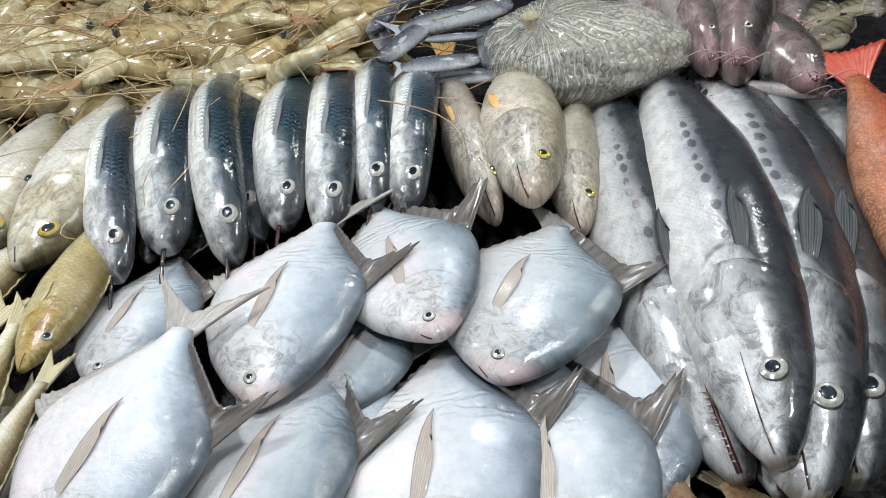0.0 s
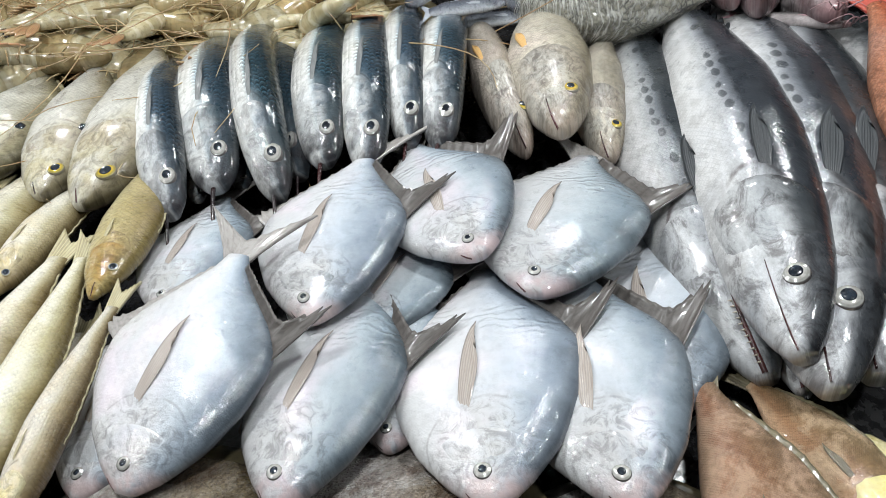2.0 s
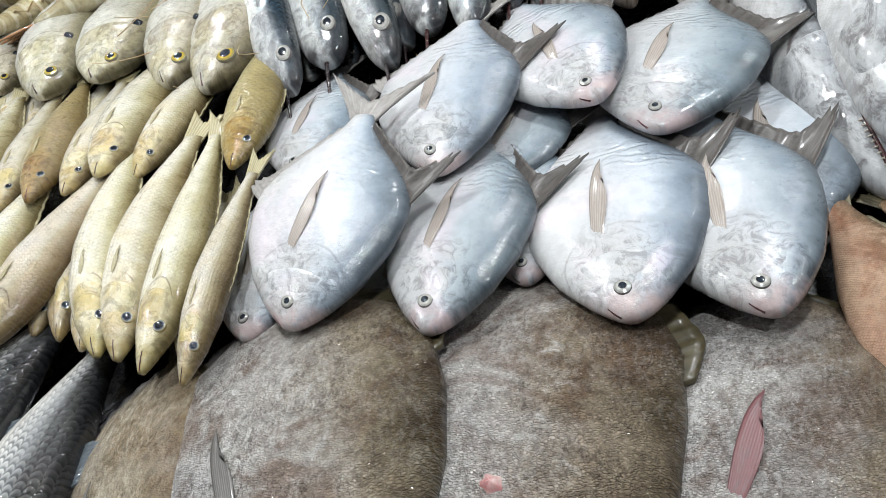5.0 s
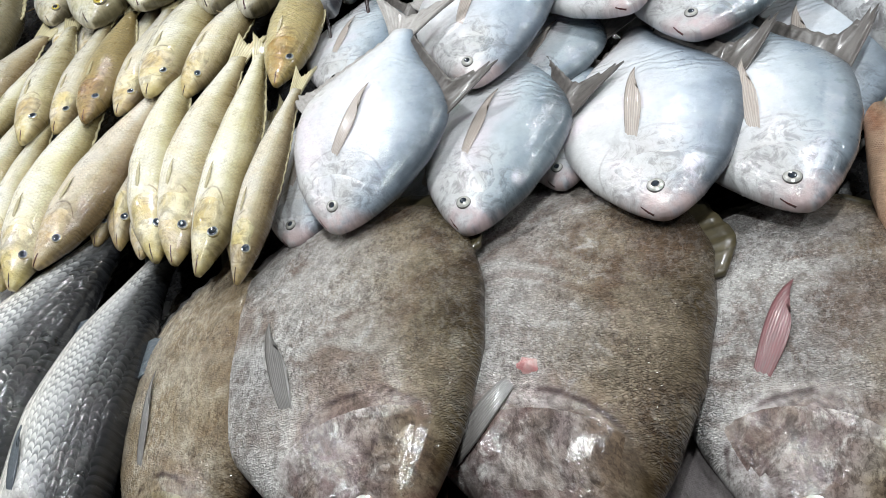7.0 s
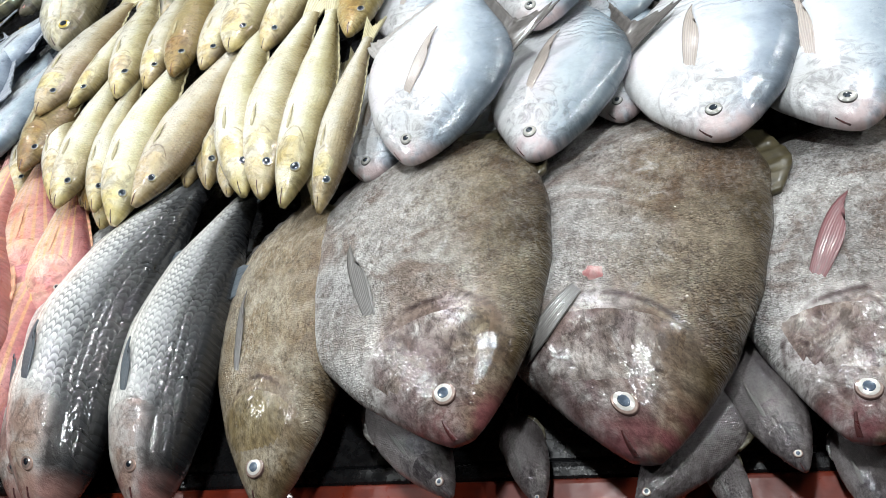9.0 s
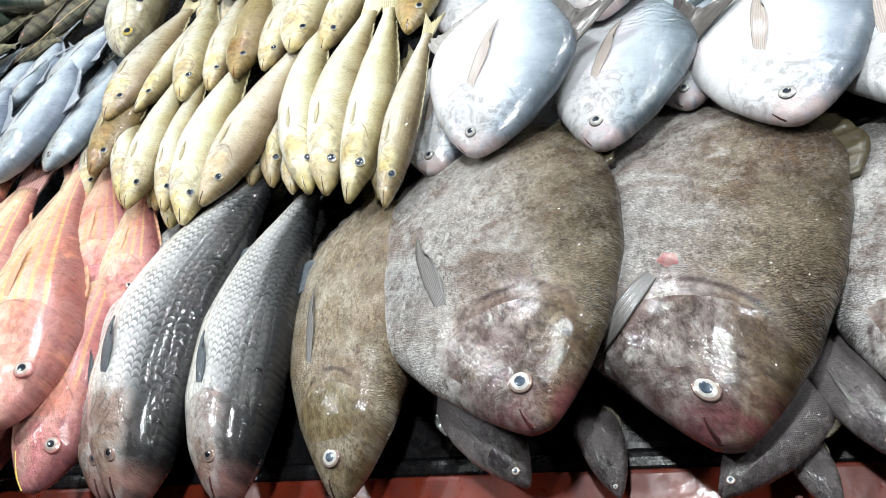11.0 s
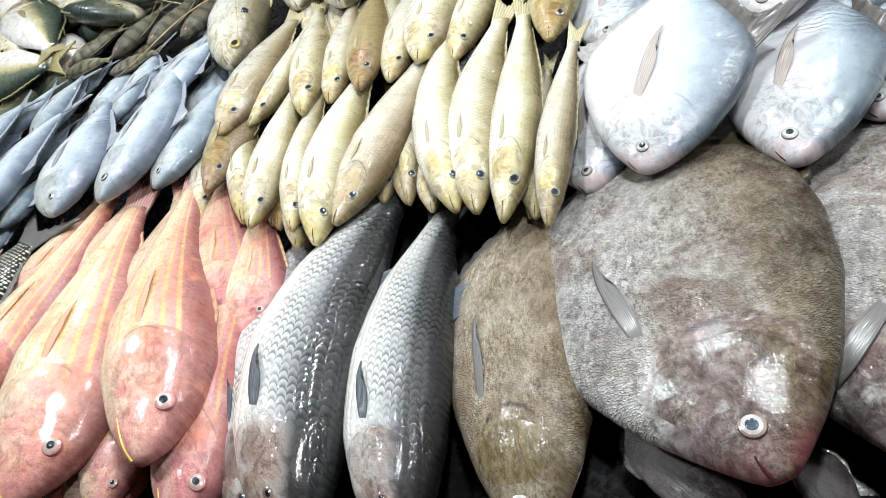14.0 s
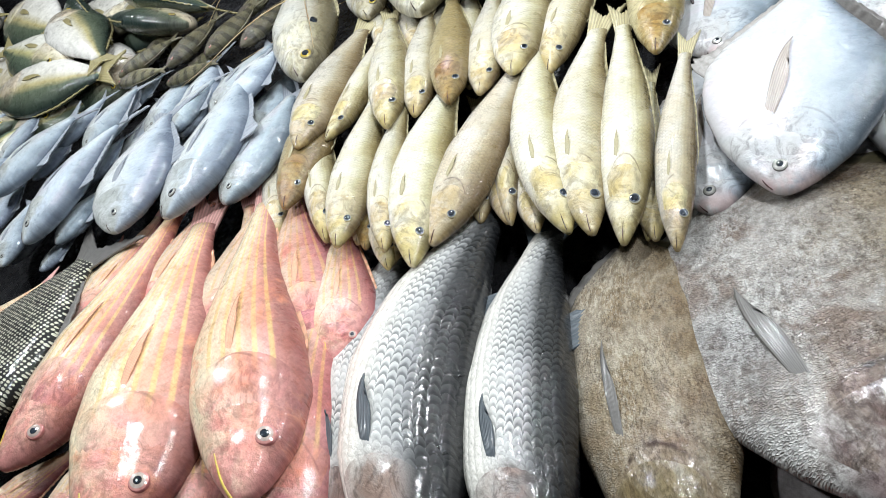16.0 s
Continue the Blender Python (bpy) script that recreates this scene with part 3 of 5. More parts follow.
MULLET_SKIN = skin("mullet_skin", ((0.0, (0.9, 0.87, 0.8)), (0.26, (0.89, 0.86, 0.8)), (0.36, (0.72, 0.71, 0.68)), (0.52, (0.56, 0.565, 0.56)), (0.66, (0.3, 0.305, 0.31)), (0.77, (0.06, 0.063, 0.065)), (1.0, (0.015, 0.016, 0.018))), 100, 0.9, 0.85, 0.0, 0.15,
                   (0.34, 0.24, 0.2), rough=0.22, metal=0.05, coat=0.85, blotch=0.08, edge_side=(-0.4, 0.0), tiles=(54.0, 0.72, 0.45, -0.5, -0.1, (1.5, 1.5, 1.45)), lift=0.001, regular=0.3, dirt=0.22, cheeks=0.8, nose=(0.3, 0.15, 0.14))
MULLET_FIN = fin_skin("mullet_fin_skin", (0.11, 0.13, 0.15), (0.035, 0.045, 0.055), 0.1, 26, coat=0.25)
BREAM_SKIN = skin("pink_bream_skin", ((0.0, (0.88, 0.78, 0.56)), (0.3, (0.88, 0.72, 0.55)), (0.52, (0.82, 0.54, 0.42)), (0.75, (0.64, 0.32, 0.29)), (1.0, (0.34, 0.12, 0.13))), 90, 0.75, 1.0, 0.1, 0.17,
                  (0.76, 0.33, 0.32), tiles=(64.0, 0.13, 0.3, -1.2, -0.8, (1.1, 1.1, 1.08)), veil=((1.0, 0.74, 0.66), 0.6), cheeks=0.55, lines=(24.0, (0.86, 0.62, 0.24), -0.7, 0.75, 0.55), nose=(0.6, 0.24, 0.24), mottle=(0.8, 0.34, 0.24), mottle_scale=7.0, mottle_low=0.54, mottle_high=0.7, rough=0.24, metal=0.08, coat=0.8, sheen=(0.84, 0.66, 0.5), blotch=0.3, lift=0.0006)
BREAM_FIN = fin_skin("bream_fin_skin", (0.85, 0.5, 0.32), (0.7, 0.3, 0.2), 0.3, 22)
BREAM_TAIL = fin_skin("bream_tail_skin", (0.7, 0.42, 0.38), (0.52, 0.24, 0.23), 0.3, 30)
YELLOW = plain_skin("yellow_lip", (0.75, 0.6, 0.08), (0.7, 0.5, 0.15), 40, 0.3)
HALFBEAK_SKIN = skin("halfbeak_skin", ((0.0, (0.88, 0.87, 0.83)), (0.44, (0.84, 0.85, 0.83)), (0.52, (0.5, 0.58, 0.62)), (0.58, (0.07, 0.115, 0.15)), (0.75, (0.03, 0.055, 0.075)), (1.0, (0.008, 0.015, 0.02))), 92, 0.9, 0.8, 0.6, 0.18,
                     (0.5, 0.52, 0.53), nose=(0.03, 0.028, 0.032), tiles=(60.0, 0.8, 0.8, -0.3, 0.1, (2.2, 2.5, 2.6)), rough=0.2, metal=0.05, coat=0.85, sheen=(0.8, 0.78, 0.7), blotch=0.12, edge_side=(-0.1, 0.35), lift=0.0009, regular=0.15)
HALFBEAK_FIN = fin_skin("halfbeak_fin_skin", (0.3, 0.31, 0.31), (0.09, 0.1, 0.11), 0.25, 26)
BEAK = plain_skin("beak_dark", (0.012, 0.01, 0.012), (0.05, 0.012, 0.012), 12, 0.3)
SPOT_SKIN = skin("spot_fish_skin", ((0.0, (0.82, 0.81, 0.76)), (0.4, (0.68, 0.67, 0.61)), (0.66, (0.52, 0.49, 0.41)), (0.82, (0.27, 0.235, 0.15)), (1.0, (0.09, 0.075, 0.04))), 80, 0.6, 1.0, 0.3, 0.25, (0.55, 0.5, 0.34),
                 rough=0.22, metal=0.06, coat=0.75, sheen=(0.82, 0.78, 0.62), blotch=0.25)
CROAKER_SKIN = skin("croaker_skin", ((0.0, (0.8, 0.72, 0.6)), (0.4, (0.66, 0.6, 0.5)), (0.75, (0.44, 0.39, 0.3)), (1.0, (0.2, 0.16, 0.1))), 90, 0.8, 1.0, 0.32, 0.25, (0.52, 0.5, 0.45), cheeks=0.7, dirt=0.5, nose=(0.4, 0.32, 0.26), rough=0.26, metal=0.1, coat=0.7,
                    sheen=(0.78, 0.66, 0.6), blotch=0.3)
CROAKER_FIN = fin_skin("croaker_fin_skin", (0.85, 0.6, 0.25), (0.8, 0.35, 0.12), 0.2, 20)
MACKEREL_SKIN = skin("king_mackerel_skin", ((0.0, (0.74, 0.73, 0.725)), (0.34, (0.68, 0.68, 0.68)), (0.46, (0.46, 0.475, 0.49)), (0.56, (0.18, 0.195, 0.215)), (0.63, (0.04, 0.047, 0.055)), (1.0, (0.014, 0.018, 0.022))), 150, 0.3, 1.0, 0.15, 0.2,
                     (0.58, 0.595, 0.61), (0.4, 0.415, 0.43), 36.0, 0.56, 0.72, 0.1, cheeks=0.85, dirt=0.32, rough=0.22, metal=0.08, coat=0.7, spots=(34.0, (0.03, 0.036, 0.042), -0.2, 0.85, 0.75, 0.46), spot_random=0.5, slit_shade=0.8, slit_wide=0.008, veil=((0.75, 0.77, 0.8), 0.5), blotch=0.2, lift=0.0004)
MACKEREL_FIN = fin_skin("mackerel_fin_skin", (0.03, 0.035, 0.04), (0.008, 0.01, 0.012), 0.0, 26, 0.5, coat=0.08)
TOOTH = plain_skin("tooth_ivory", (0.75, 0.7, 0.6), (0.6, 0.5, 0.4), 60, 0.3)
SNAPPER_SKIN = skin("red_snapper_skin", ((0.0, (0.6, 0.26, 0.17)), (0.5, (0.46, 0.11, 0.06)), (1.0, (0.26, 0.04, 0.03))), 105, 0.9, 1.0, 0.42, 0.28, (0.5, 0.14, 0.1), rough=0.28, metal=0.08, coat=0.7,
                    sheen=(0.74, 0.42, 0.34), lift=0.0007, regular=0.6, dirt=0.5)
SNAPPER_FIN = fin_skin("snapper_fin_skin", (0.55, 0.1, 0.06), (0.3, 0.03, 0.025), 0.1, 30)
GROUPER_SKIN = skin("orange_brown_skin", ((0.0, (0.74, 0.5, 0.34)), (0.3, (0.42, 0.22, 0.12)), (0.65, (0.28, 0.17, 0.09)), (1.0, (0.2, 0.14, 0.08))), 150, 0.7, 1.0, 0.3, 0.25, (0.5, 0.34, 0.2),
                    (0.6, 0.42, 0.28), 6, rough=0.32, metal=0.08, coat=0.6, lift=0.0007)
GROUPER_FIN = fin_skin("olive_fin_skin", (0.2, 0.17, 0.1), (0.05, 0.045, 0.03), 0.1, 24)
BLUE_SKIN = skin("blue_silver_skin", ((0.0, (0.84, 0.84, 0.79)), (0.4, (0.78, 0.82, 0.82)), (0.7, (0.55, 0.63, 0.71)), (0.88, (0.27, 0.32, 0.38)), (1.0, (0.13, 0.16, 0.21))), 150, 0.12, 1.0, 0.06, 0.2, (0.46, 0.48, 0.46), rough=0.24, metal=0.05,
                 coat=0.75, sheen=(0.66, 0.62, 0.72), blotch=0.4, cheeks=0.3, dirt=0.2)
BLUE_FIN = fin_skin("blue_fin_skin", (0.42, 0.45, 0.5), (0.2, 0.22, 0.27), 0.25, 30)
STRIPE_SKIN = skin("dark_olive_skin", ((0.0, (0.52, 0.48, 0.38)), (0.4, (0.28, 0.25, 0.15)), (1.0, (0.09, 0.085, 0.05))), 60, 0.4, 1.0, 0.3, 0.25, (0.18, 0.16, 0.14), rough=0.24, metal=0.1, coat=0.8,
                   bars=(42.0, (0.03, 0.028, 0.02), 0.7))
STRIPE_FIN = fin_skin("dark_olive_fin_skin", (0.18, 0.16, 0.1), (0.05, 0.045, 0.03), 0.2, 26)
SCAD_SKIN = skin("scad_skin", ((0.0, (0.82, 0.8, 0.76)), (0.42, (0.74, 0.72, 0.64)), (0.58, (0.5, 0.45, 0.22)), (0.7, (0.12, 0.15, 0.1)), (1.0, (0.025, 0.04, 0.035))), 110, 0.15, 1, 0.08, 0.23, (0.62, 0.54, 0.4),
                 rough=0.22, metal=0.06, coat=0.8, blotch=0.12)
SCAD_FIN = fin_skin("scad_fin_skin", (0.36, 0.31, 0.15), (0.2, 0.17, 0.08), 0.15, 26)
SPOTTED_SKIN = skin("white_spotted_skin", ((0.0, (0.1, 0.1, 0.085)), (0.5, (0.045, 0.045, 0.04)), (1.0, (0.015, 0.015, 0.015))), 60, 0.3, 1, 0.2, 0.2, None, rough=0.28, metal=0.0, coat=0.7,
                    spots=(80.0, (0.6, 0.58, 0.48), -1.6, 1.2, 0.95, 0.42), spot_random=0.22, bars=(46.0, (0.008, 0.008, 0.01), 0.8))
SQUID_SKIN = skin("slate_skin", ((0.0, (0.4, 0.42, 0.44)), (0.45, (0.14, 0.16, 0.19)), (1.0, (0.03, 0.035, 0.05))), 90, 0.2, 1, 0.1, 0.2, (0.12, 0.13, 0.16), rough=0.22, metal=0.2, coat=0.9, sheen=(0.26, 0.26, 0.3))
CATFISH_SKIN = skin("catfish_skin", ((0.0, (0.64, 0.58, 0.58)), (0.4, (0.4, 0.36, 0.36)), (0.58, (0.13, 0.12, 0.118)), (1.0, (0.04, 0.035, 0.035))), 120, 0.1, 1, 0.05, 0.25, (0.2, 0.14, 0.14), rough=0.2, metal=0.05, coat=0.9,
                    blotch=0.4, nose=(0.42, 0.26, 0.26))
CATFISH_FIN = fin_skin("catfish_fin_skin", (0.5, 0.32, 0.34), (0.25, 0.13, 0.15), 0.15, 24)

# ---- shapes: along, back, belly, half thickness ----
POMFRET = Shape(((0, 0.022, -0.02, 0.014), (0.015, 0.045, -0.042, 0.028), (0.06, 0.092, -0.09, 0.044), (0.15, 0.158, -0.158, 0.06), (0.28, 0.212, -0.215, 0.07), (0.38, 0.232, -0.234, 0.07), (0.46, 0.234, -0.235, 0.066),
                 (0.55, 0.192, -0.196, 0.056), (0.66, 0.106, -0.112, 0.04), (0.74, 0.055, -0.055, 0.026), (0.8, 0.034, -0.034, 0.014)))
POMPANO = Shape(((0, 0.014, -0.028, 0.012), (0.02, 0.04, -0.05, 0.028), (0.07, 0.09, -0.09, 0.05), (0.16, 0.16, -0.155, 0.074), (0.3, 0.232, -0.225, 0.09), (0.44, 0.268, -0.258, 0.09),
                 (0.58, 0.272, -0.26, 0.078), (0.68, 0.23, -0.22, 0.058), (0.76, 0.13, -0.125, 0.036), (0.8, 0.05, -0.05, 0.024), (0.84, 0.036, -0.036, 0.018)))
WHITING = Shape(((0, 0.008, -0.012, 0.01), (0.03, 0.022, -0.026, 0.022), (0.12, 0.055, -0.055, 0.045), (0.24, 0.078, -0.075, 0.06), (0.4, 0.086, -0.082, 0.064), (0.58, 0.07, -0.066, 0.052),
                 (0.74, 0.042, -0.04, 0.032), (0.84, 0.027, -0.027, 0.018), (0.87, 0.027, -0.027, 0.014)))
MULLET = Shape(((0, 0.015, -0.02, 0.025), (0.025, 0.04, -0.045, 0.045), (0.1, 0.075, -0.085, 0.075), (0.22, 0.105, -0.115, 0.095), (0.42, 0.12, -0.125, 0.1), (0.62, 0.095, -0.1, 0.075), (0.78, 0.055, -0.055, 0.042), (0.87, 0.04, -0.04, 0.024)))
BREAM = Shape(((0, 0.006, -0.03, 0.012), (0.025, 0.045, -0.052, 0.03), (0.1, 0.11, -0.088, 0.055), (0.22, 0.15, -0.12, 0.075), (0.36, 0.14, -0.122, 0.078), (0.52, 0.098, -0.09, 0.056), (0.68, 0.056, -0.052, 0.036),
               (0.79, 0.034, -0.032, 0.022), (0.84, 0.03, -0.03, 0.016)))
HALFBEAK = Shape(((0, 0.022, -0.024, 0.018), (0.03, 0.045, -0.048, 0.032), (0.12, 0.06, -0.066, 0.044), (0.26, 0.07, -0.08, 0.052), (0.5, 0.072, -0.082, 0.054), (0.7, 0.066, -0.074, 0.048), (0.82, 0.046, -0.05, 0.032), (0.88, 0.034, -0.034, 0.018)))
DEEP = Shape(((0, 0.012, -0.02, 0.014), (0.025, 0.05, -0.05, 0.034), (0.1, 0.105, -0.1, 0.06), (0.22, 0.15, -0.145, 0.078), (0.38, 0.17, -0.165, 0.082), (0.55, 0.14, -0.135, 0.066), (0.7, 0.08, -0.078, 0.042), (0.8, 0.042, -0.04, 0.024), (0.84, 0.038, -0.038, 0.018)))
MACKEREL = Shape(((0, 0.014, -0.02, 0.014), (0.03, 0.04, -0.044, 0.028), (0.1, 0.072, -0.072, 0.046), (0.2, 0.098, -0.096, 0.063), (0.36, 0.116, -0.112, 0.076), (0.52, 0.11, -0.105, 0.07), (0.68, 0.075, -0.072, 0.048), (0.82, 0.032, -0.03, 0.022), (0.88, 0.016, -0.016, 0.014)))

# ---- kinds of fish ----


def white_pomfret(a, b, roll=-8, bend=0.0, fat=1.0, sag=0.0, label="pearl-white pomfret lying on its side in the display", side=1, lobe=0.15, thick=1.0, tailfin=True):
    f = Fish("white_pomfret", POMFRET, a, b, roll, side, bend, sag, fat, thick)
    f.body(POMFRET_SKIN, 46, 34)
    f.gill(POMFRET_SKIN, 0.085, 0.165, 1.0, 2.3, 0.0045, 0.03)
    f.eye(0.07, 1.66, 0.02, EYE_SILVER, BLACK, pupil=0.5)
    f.mouth(MOUTH, 0.03, 0.0, 0.25, 0.006, 2.7, 0.004)
    if tailfin:
        f.tail(POMFRET_FIN, 0.17, 0.62)
    f.ridge("dorsal_fin", POMFRET_DARK_FIN, 0.42, 0.74, 0.012, True, lobe, 0.08, 1.7, 0.006, 16, 0.03, lobe_wide=0.16)
    f.ridge("anal_fin", POMFRET_FIN, 0.42, 0.74, 0.01, False, lobe * 0.4, 0.05, 1.2, 0.006, 12)
    f.pectoral(POMFRET_PEC, 0.19, 1.85, 0.29, 0.03, 7, 0.006)
    return tagged(f.root, label, "fish", "white pomfrets")


def grey_pompano(a, b, roll=-7, bend=0.0, fat=1.0, sag=0.0, label="large mottled grey pompano lying on its side", mat=None, pec=None, thick=1.0, side=1, lobe=0.012, torn=False):
    mat = mat or POMPANO_SKIN
    f = Fish("grey_pompano", POMPANO, a, b, roll, side, bend, sag, fat, thick)
    f.body(mat, 60, 44)
    f.gill(mat, 0.09, 0.22, 0.8, 2.5, 0.005, 0.045)
    f.eye(0.075, 1.6, 0.02, EYE_PALE, PUPIL_GREY, pupil=0.5, high=0.2)
    f.mouth(MOUTH, 0.035, 0.1, 0.3, 0.007, 2.05)
    f.tail(POMPANO_FIN, 0.13, 0.5)
    f.ridge("dorsal_fin", POMPANO_OLIVE_FIN, 0.5, 0.8, 0.02, True, lobe, 0.2, 0.75, 0.012, 0, 0.0, 0.05)
    f.ridge("anal_fin", POMPANO_FIN, 0.5, 0.8, 0.02, False, lobe, 0.2, 0.75, 0.012, 0, 0.0, 0.05)
    if torn:
        fin = f.pectoral(POMPANO_FIN, 0.3, 1.6, 0.17, 0.022, -140, 0.008)
        n, m = 7, 14
        u, w = np.meshgrid(np.linspace(0, 1, n), np.linspace(0, 2 * np.pi, m, endpoint=False), indexing="ij")
        p = f.shape.at(np.full_like(u, 0.302) + 0.017 * (1 - u) * np.cos(w), 1.57 + 0.075 * (1 - u) * np.sin(w))
        p[..., 2] += 0.012 * np.sin(u * 1.5) + 0.003 * np.sin(w * 5) * (1 - u) - 0.002
        f.part("wound", p.reshape(-1, 3), grid_faces(n, m, wrap=True), RAW_FLESH, np.zeros((n * m, 3)), "raw pink flesh at the fin root", fin)
    else:
        f.pectoral(pec or POMPANO_FIN, 0.25, 2.0, 0.22, 0.024 if pec is None else 0.03, -3 if pec is None else 14, 0.006)
    return tagged(f.root, label, "fish", "grey pompanos")


def whiting(a, b, roll=6, bend=0.0, fat=1.0, sag=0.0, mat=None, label="slender yellowish whiting with wet silvery scales", side=1):
    f = Fish("whiting", WHITING, a, b, roll, side, bend, sag, fat, 1.1)
    f.body(mat or WHITING_SKIN, 40, 26)
    f.gill(mat or WHITING_SKIN, 0.12, 0.22, 0.8, 2.5, 0.006, 0.03)
    f.eye(0.12, 1.05, 0.0165, EYE_BLUE, BLACK, pupil=0.62, high=0.3)
    f.mouth(MOUTH, 0.05, 0.0, 0.2, 0.0025, 1.75)
    f.tail(WHITING_FIN, 0.05, 0.4)
    f.ridge("dorsal_fin", WHITING_FIN, 0.34, 0.8, 0.004, True, 0.0, 0, 0.6, 0.005, 0, 0)
    f.pectoral(WHITING_FIN, 0.24, 1.95, 0.1, 0.009, 4, 0.002)
    return tagged(f.root, label, "fish", "whitings")


def mullet(a, b, roll=-4, bend=0.0, fat=1.0, sag=0.0, side=1):
    f = Fish("mullet", MULLET, a, b, roll, side, bend, sag, fat, 1.0)
    f.body(MULLET_SKIN, 60, 44)
    f.gill(MULLET_SKIN, 0.08, 0.2, 0.6, 2.6, 0.004, 0.04)
    f.eye(0.075, 1.5, 0.014, EYE_DULL, BLACK, pupil=0.45)
    f.mouth(MOUTH, 0.035, 0, 0.2, 0.004, 1.7)
    f.tail(MULLET_FIN, 0.12, 0.5)
    f.ridge("dorsal_fin", MULLET_FIN, 0.5, 0.6, 0.05, True, 0, 0, 0.5, 0.008, 4)
    f.pectoral(MULLET_FIN, 0.21, 1.8, 0.13, 0.02, -4, 0.008, thick=0.005)
    return tagged(f.root, "round silver-grey mullet with large dark-edged scales", "fish", "mullets")


def pink_bream(a, b, roll=12, bend=0.0, fat=1.0, sag=0.0, label="pink threadfin bream with thin yellow stripes", side=1):
    f = Fish("pink_bream", BREAM, a, b, roll, side, bend, sag, fat, 1.05)
    f.body(BREAM_SKIN, 48, 34)
    f.gill(BREAM_SKIN, 0.15, 0.275, 0.6, 2.55, 0.006, 0.045)
    f.eye(0.1, 1.05, 0.0195, EYE_PINK, BLACK, pupil=0.45)
    f.mouth(YELLOW, 0.085, 0.1, 0.5, 0.008, 2.55)
    f.tail(BREAM_TAIL, 0.05, 0.5)
    f.ridge("dorsal_fin", BREAM_FIN, 0.32, 0.74, 0.007, True, 0, 0, 0.8, 0.006, 0)
    f.pectoral(BREAM_FIN, 0.27, 1.75, 0.17, 0.015, 6, 0.002)
    return tagged(f.root, label, "fish", "pink breams")


def halfbeak(a, b, roll=-15, bend=0.0, fat=1.0, sag=0.0, side=1, beak=True):
    f = Fish("halfbeak", HALFBEAK, a, b, roll, side, bend, sag, fat, 1.0)
    f.body(HALFBEAK_SKIN, 44, 30)
    f.gill(HALFBEAK_SKIN, 0.12, 0.205, 0.8, 2.5, 0.005, 0.03)
    f.eye(0.07, 1.1, 0.02, EYE_SILVER, BLACK, pupil=0.55)
    f.tail(HALFBEAK_FIN, 0.09, 0.55)
    f.pectoral(HALFBEAK_FIN, 0.2, 1.6, 0.17, 0.011, 8, 0.008)
    if beak:
        n, m = 14, 8
        t = np.linspace(0, 1, n)
        w = np.linspace(0, 2 * np.pi, m, endpoint=False)
        T, A = np.meshgrid(t, w, indexing="ij")
        r = 0.0045 * (1 - T) ** 0.8 + 0.0012
        p = np.stack((0.03 - 0.24 * T, -0.008 - 0.03 * T + r * np.cos(A), 0.0 + 0.02 * np.sin(T * 2.5) + r * np.sin(A)), -1)
        f.part("beak", p.reshape(-1, 3), grid_faces(n, m, wrap=True, flip=False) + [tuple(range((n - 1) * m, n * m))], BEAK, np.zeros((n * m, 3)), "thin dark red-tipped beak")
    return tagged(f.root, "blue-backed silver halfbeak with a dark beak", "fish", "halfbeaks")


def spot_fish(a, b, roll=4, bend=0.0, fat=1.0, sag=0.0, side=1):
    f = Fish("spot_fish", DEEP, a, b, roll, side, bend, sag, fat, 1.1)
    f.body(SPOT_SKIN, 46, 32)
    f.gill(SPOT_SKIN, 0.15, 0.265, 0.6, 2.5, 0.006, 0.04)
    f.eye(0.08, 1.1, 0.023, EYE_GOLD, BLACK, pupil=0.62)
    f.mouth(MOUTH, 0.035, 0.3, 0.3, 0.005, 2.2)
    f.tail(WHITING_FIN, 0.13, 0.5)
    p = f.shape.at(np.array(0.27), np.array(1.02))
    th = np.linspace(0, 2 * np.pi, 14, endpoint=False)
    ring = [p + np.array((0.026 * q * math.cos(w), 0.02 * q * math.sin(w), 0.012 - 0.03 * q * q * 0.6)) for q in (1, 0.6, 0.15) for w in th]
    f.part("dark_spot", np.array(ring), grid_faces(3, 14, wrap=True) + [tuple(range(28, 42))], BLACK, np.zeros((42, 3)), "round black mark behind the gill")
    f.ridge("dorsal_fin", WHITING_FIN, 0.36, 0.74, 0.014, True, 0, 0, 0.8, 0.006, 12)
    return tagged(f.root, "silver-grey fish with a black shoulder spot", "fish", "black-spotted fish")


def croaker(a, b, roll=0, bend=0.0, fat=1.0, sag=0.0, side=1):
    f = Fish("croaker", DEEP, a, b, roll, side, bend, sag, fat, 1.2)
    f.body(CROAKER_SKIN, 50, 36)
    f.gill(CROAKER_SKIN, 0.17, 0.3, 0.5, 2.6, 0.007, 0.05)
    f.eye(0.12, 1.1, 0.02, EYE_GOLD, BLACK, pupil=0.55)
    f.mouth(MOUTH, 0.085, 0.0, 0.3, 0.006, 2.2)
    f.tail(CROAKER_FIN, 0.12, 0.2)
    f.pectoral(CROAKER_FIN, 0.33, 2.1, 0.1, 0.02, -16, 0.01)
    return tagged(f.root, "pale silvery croaker with yellow eye and orange fins", "fish", "croakers")


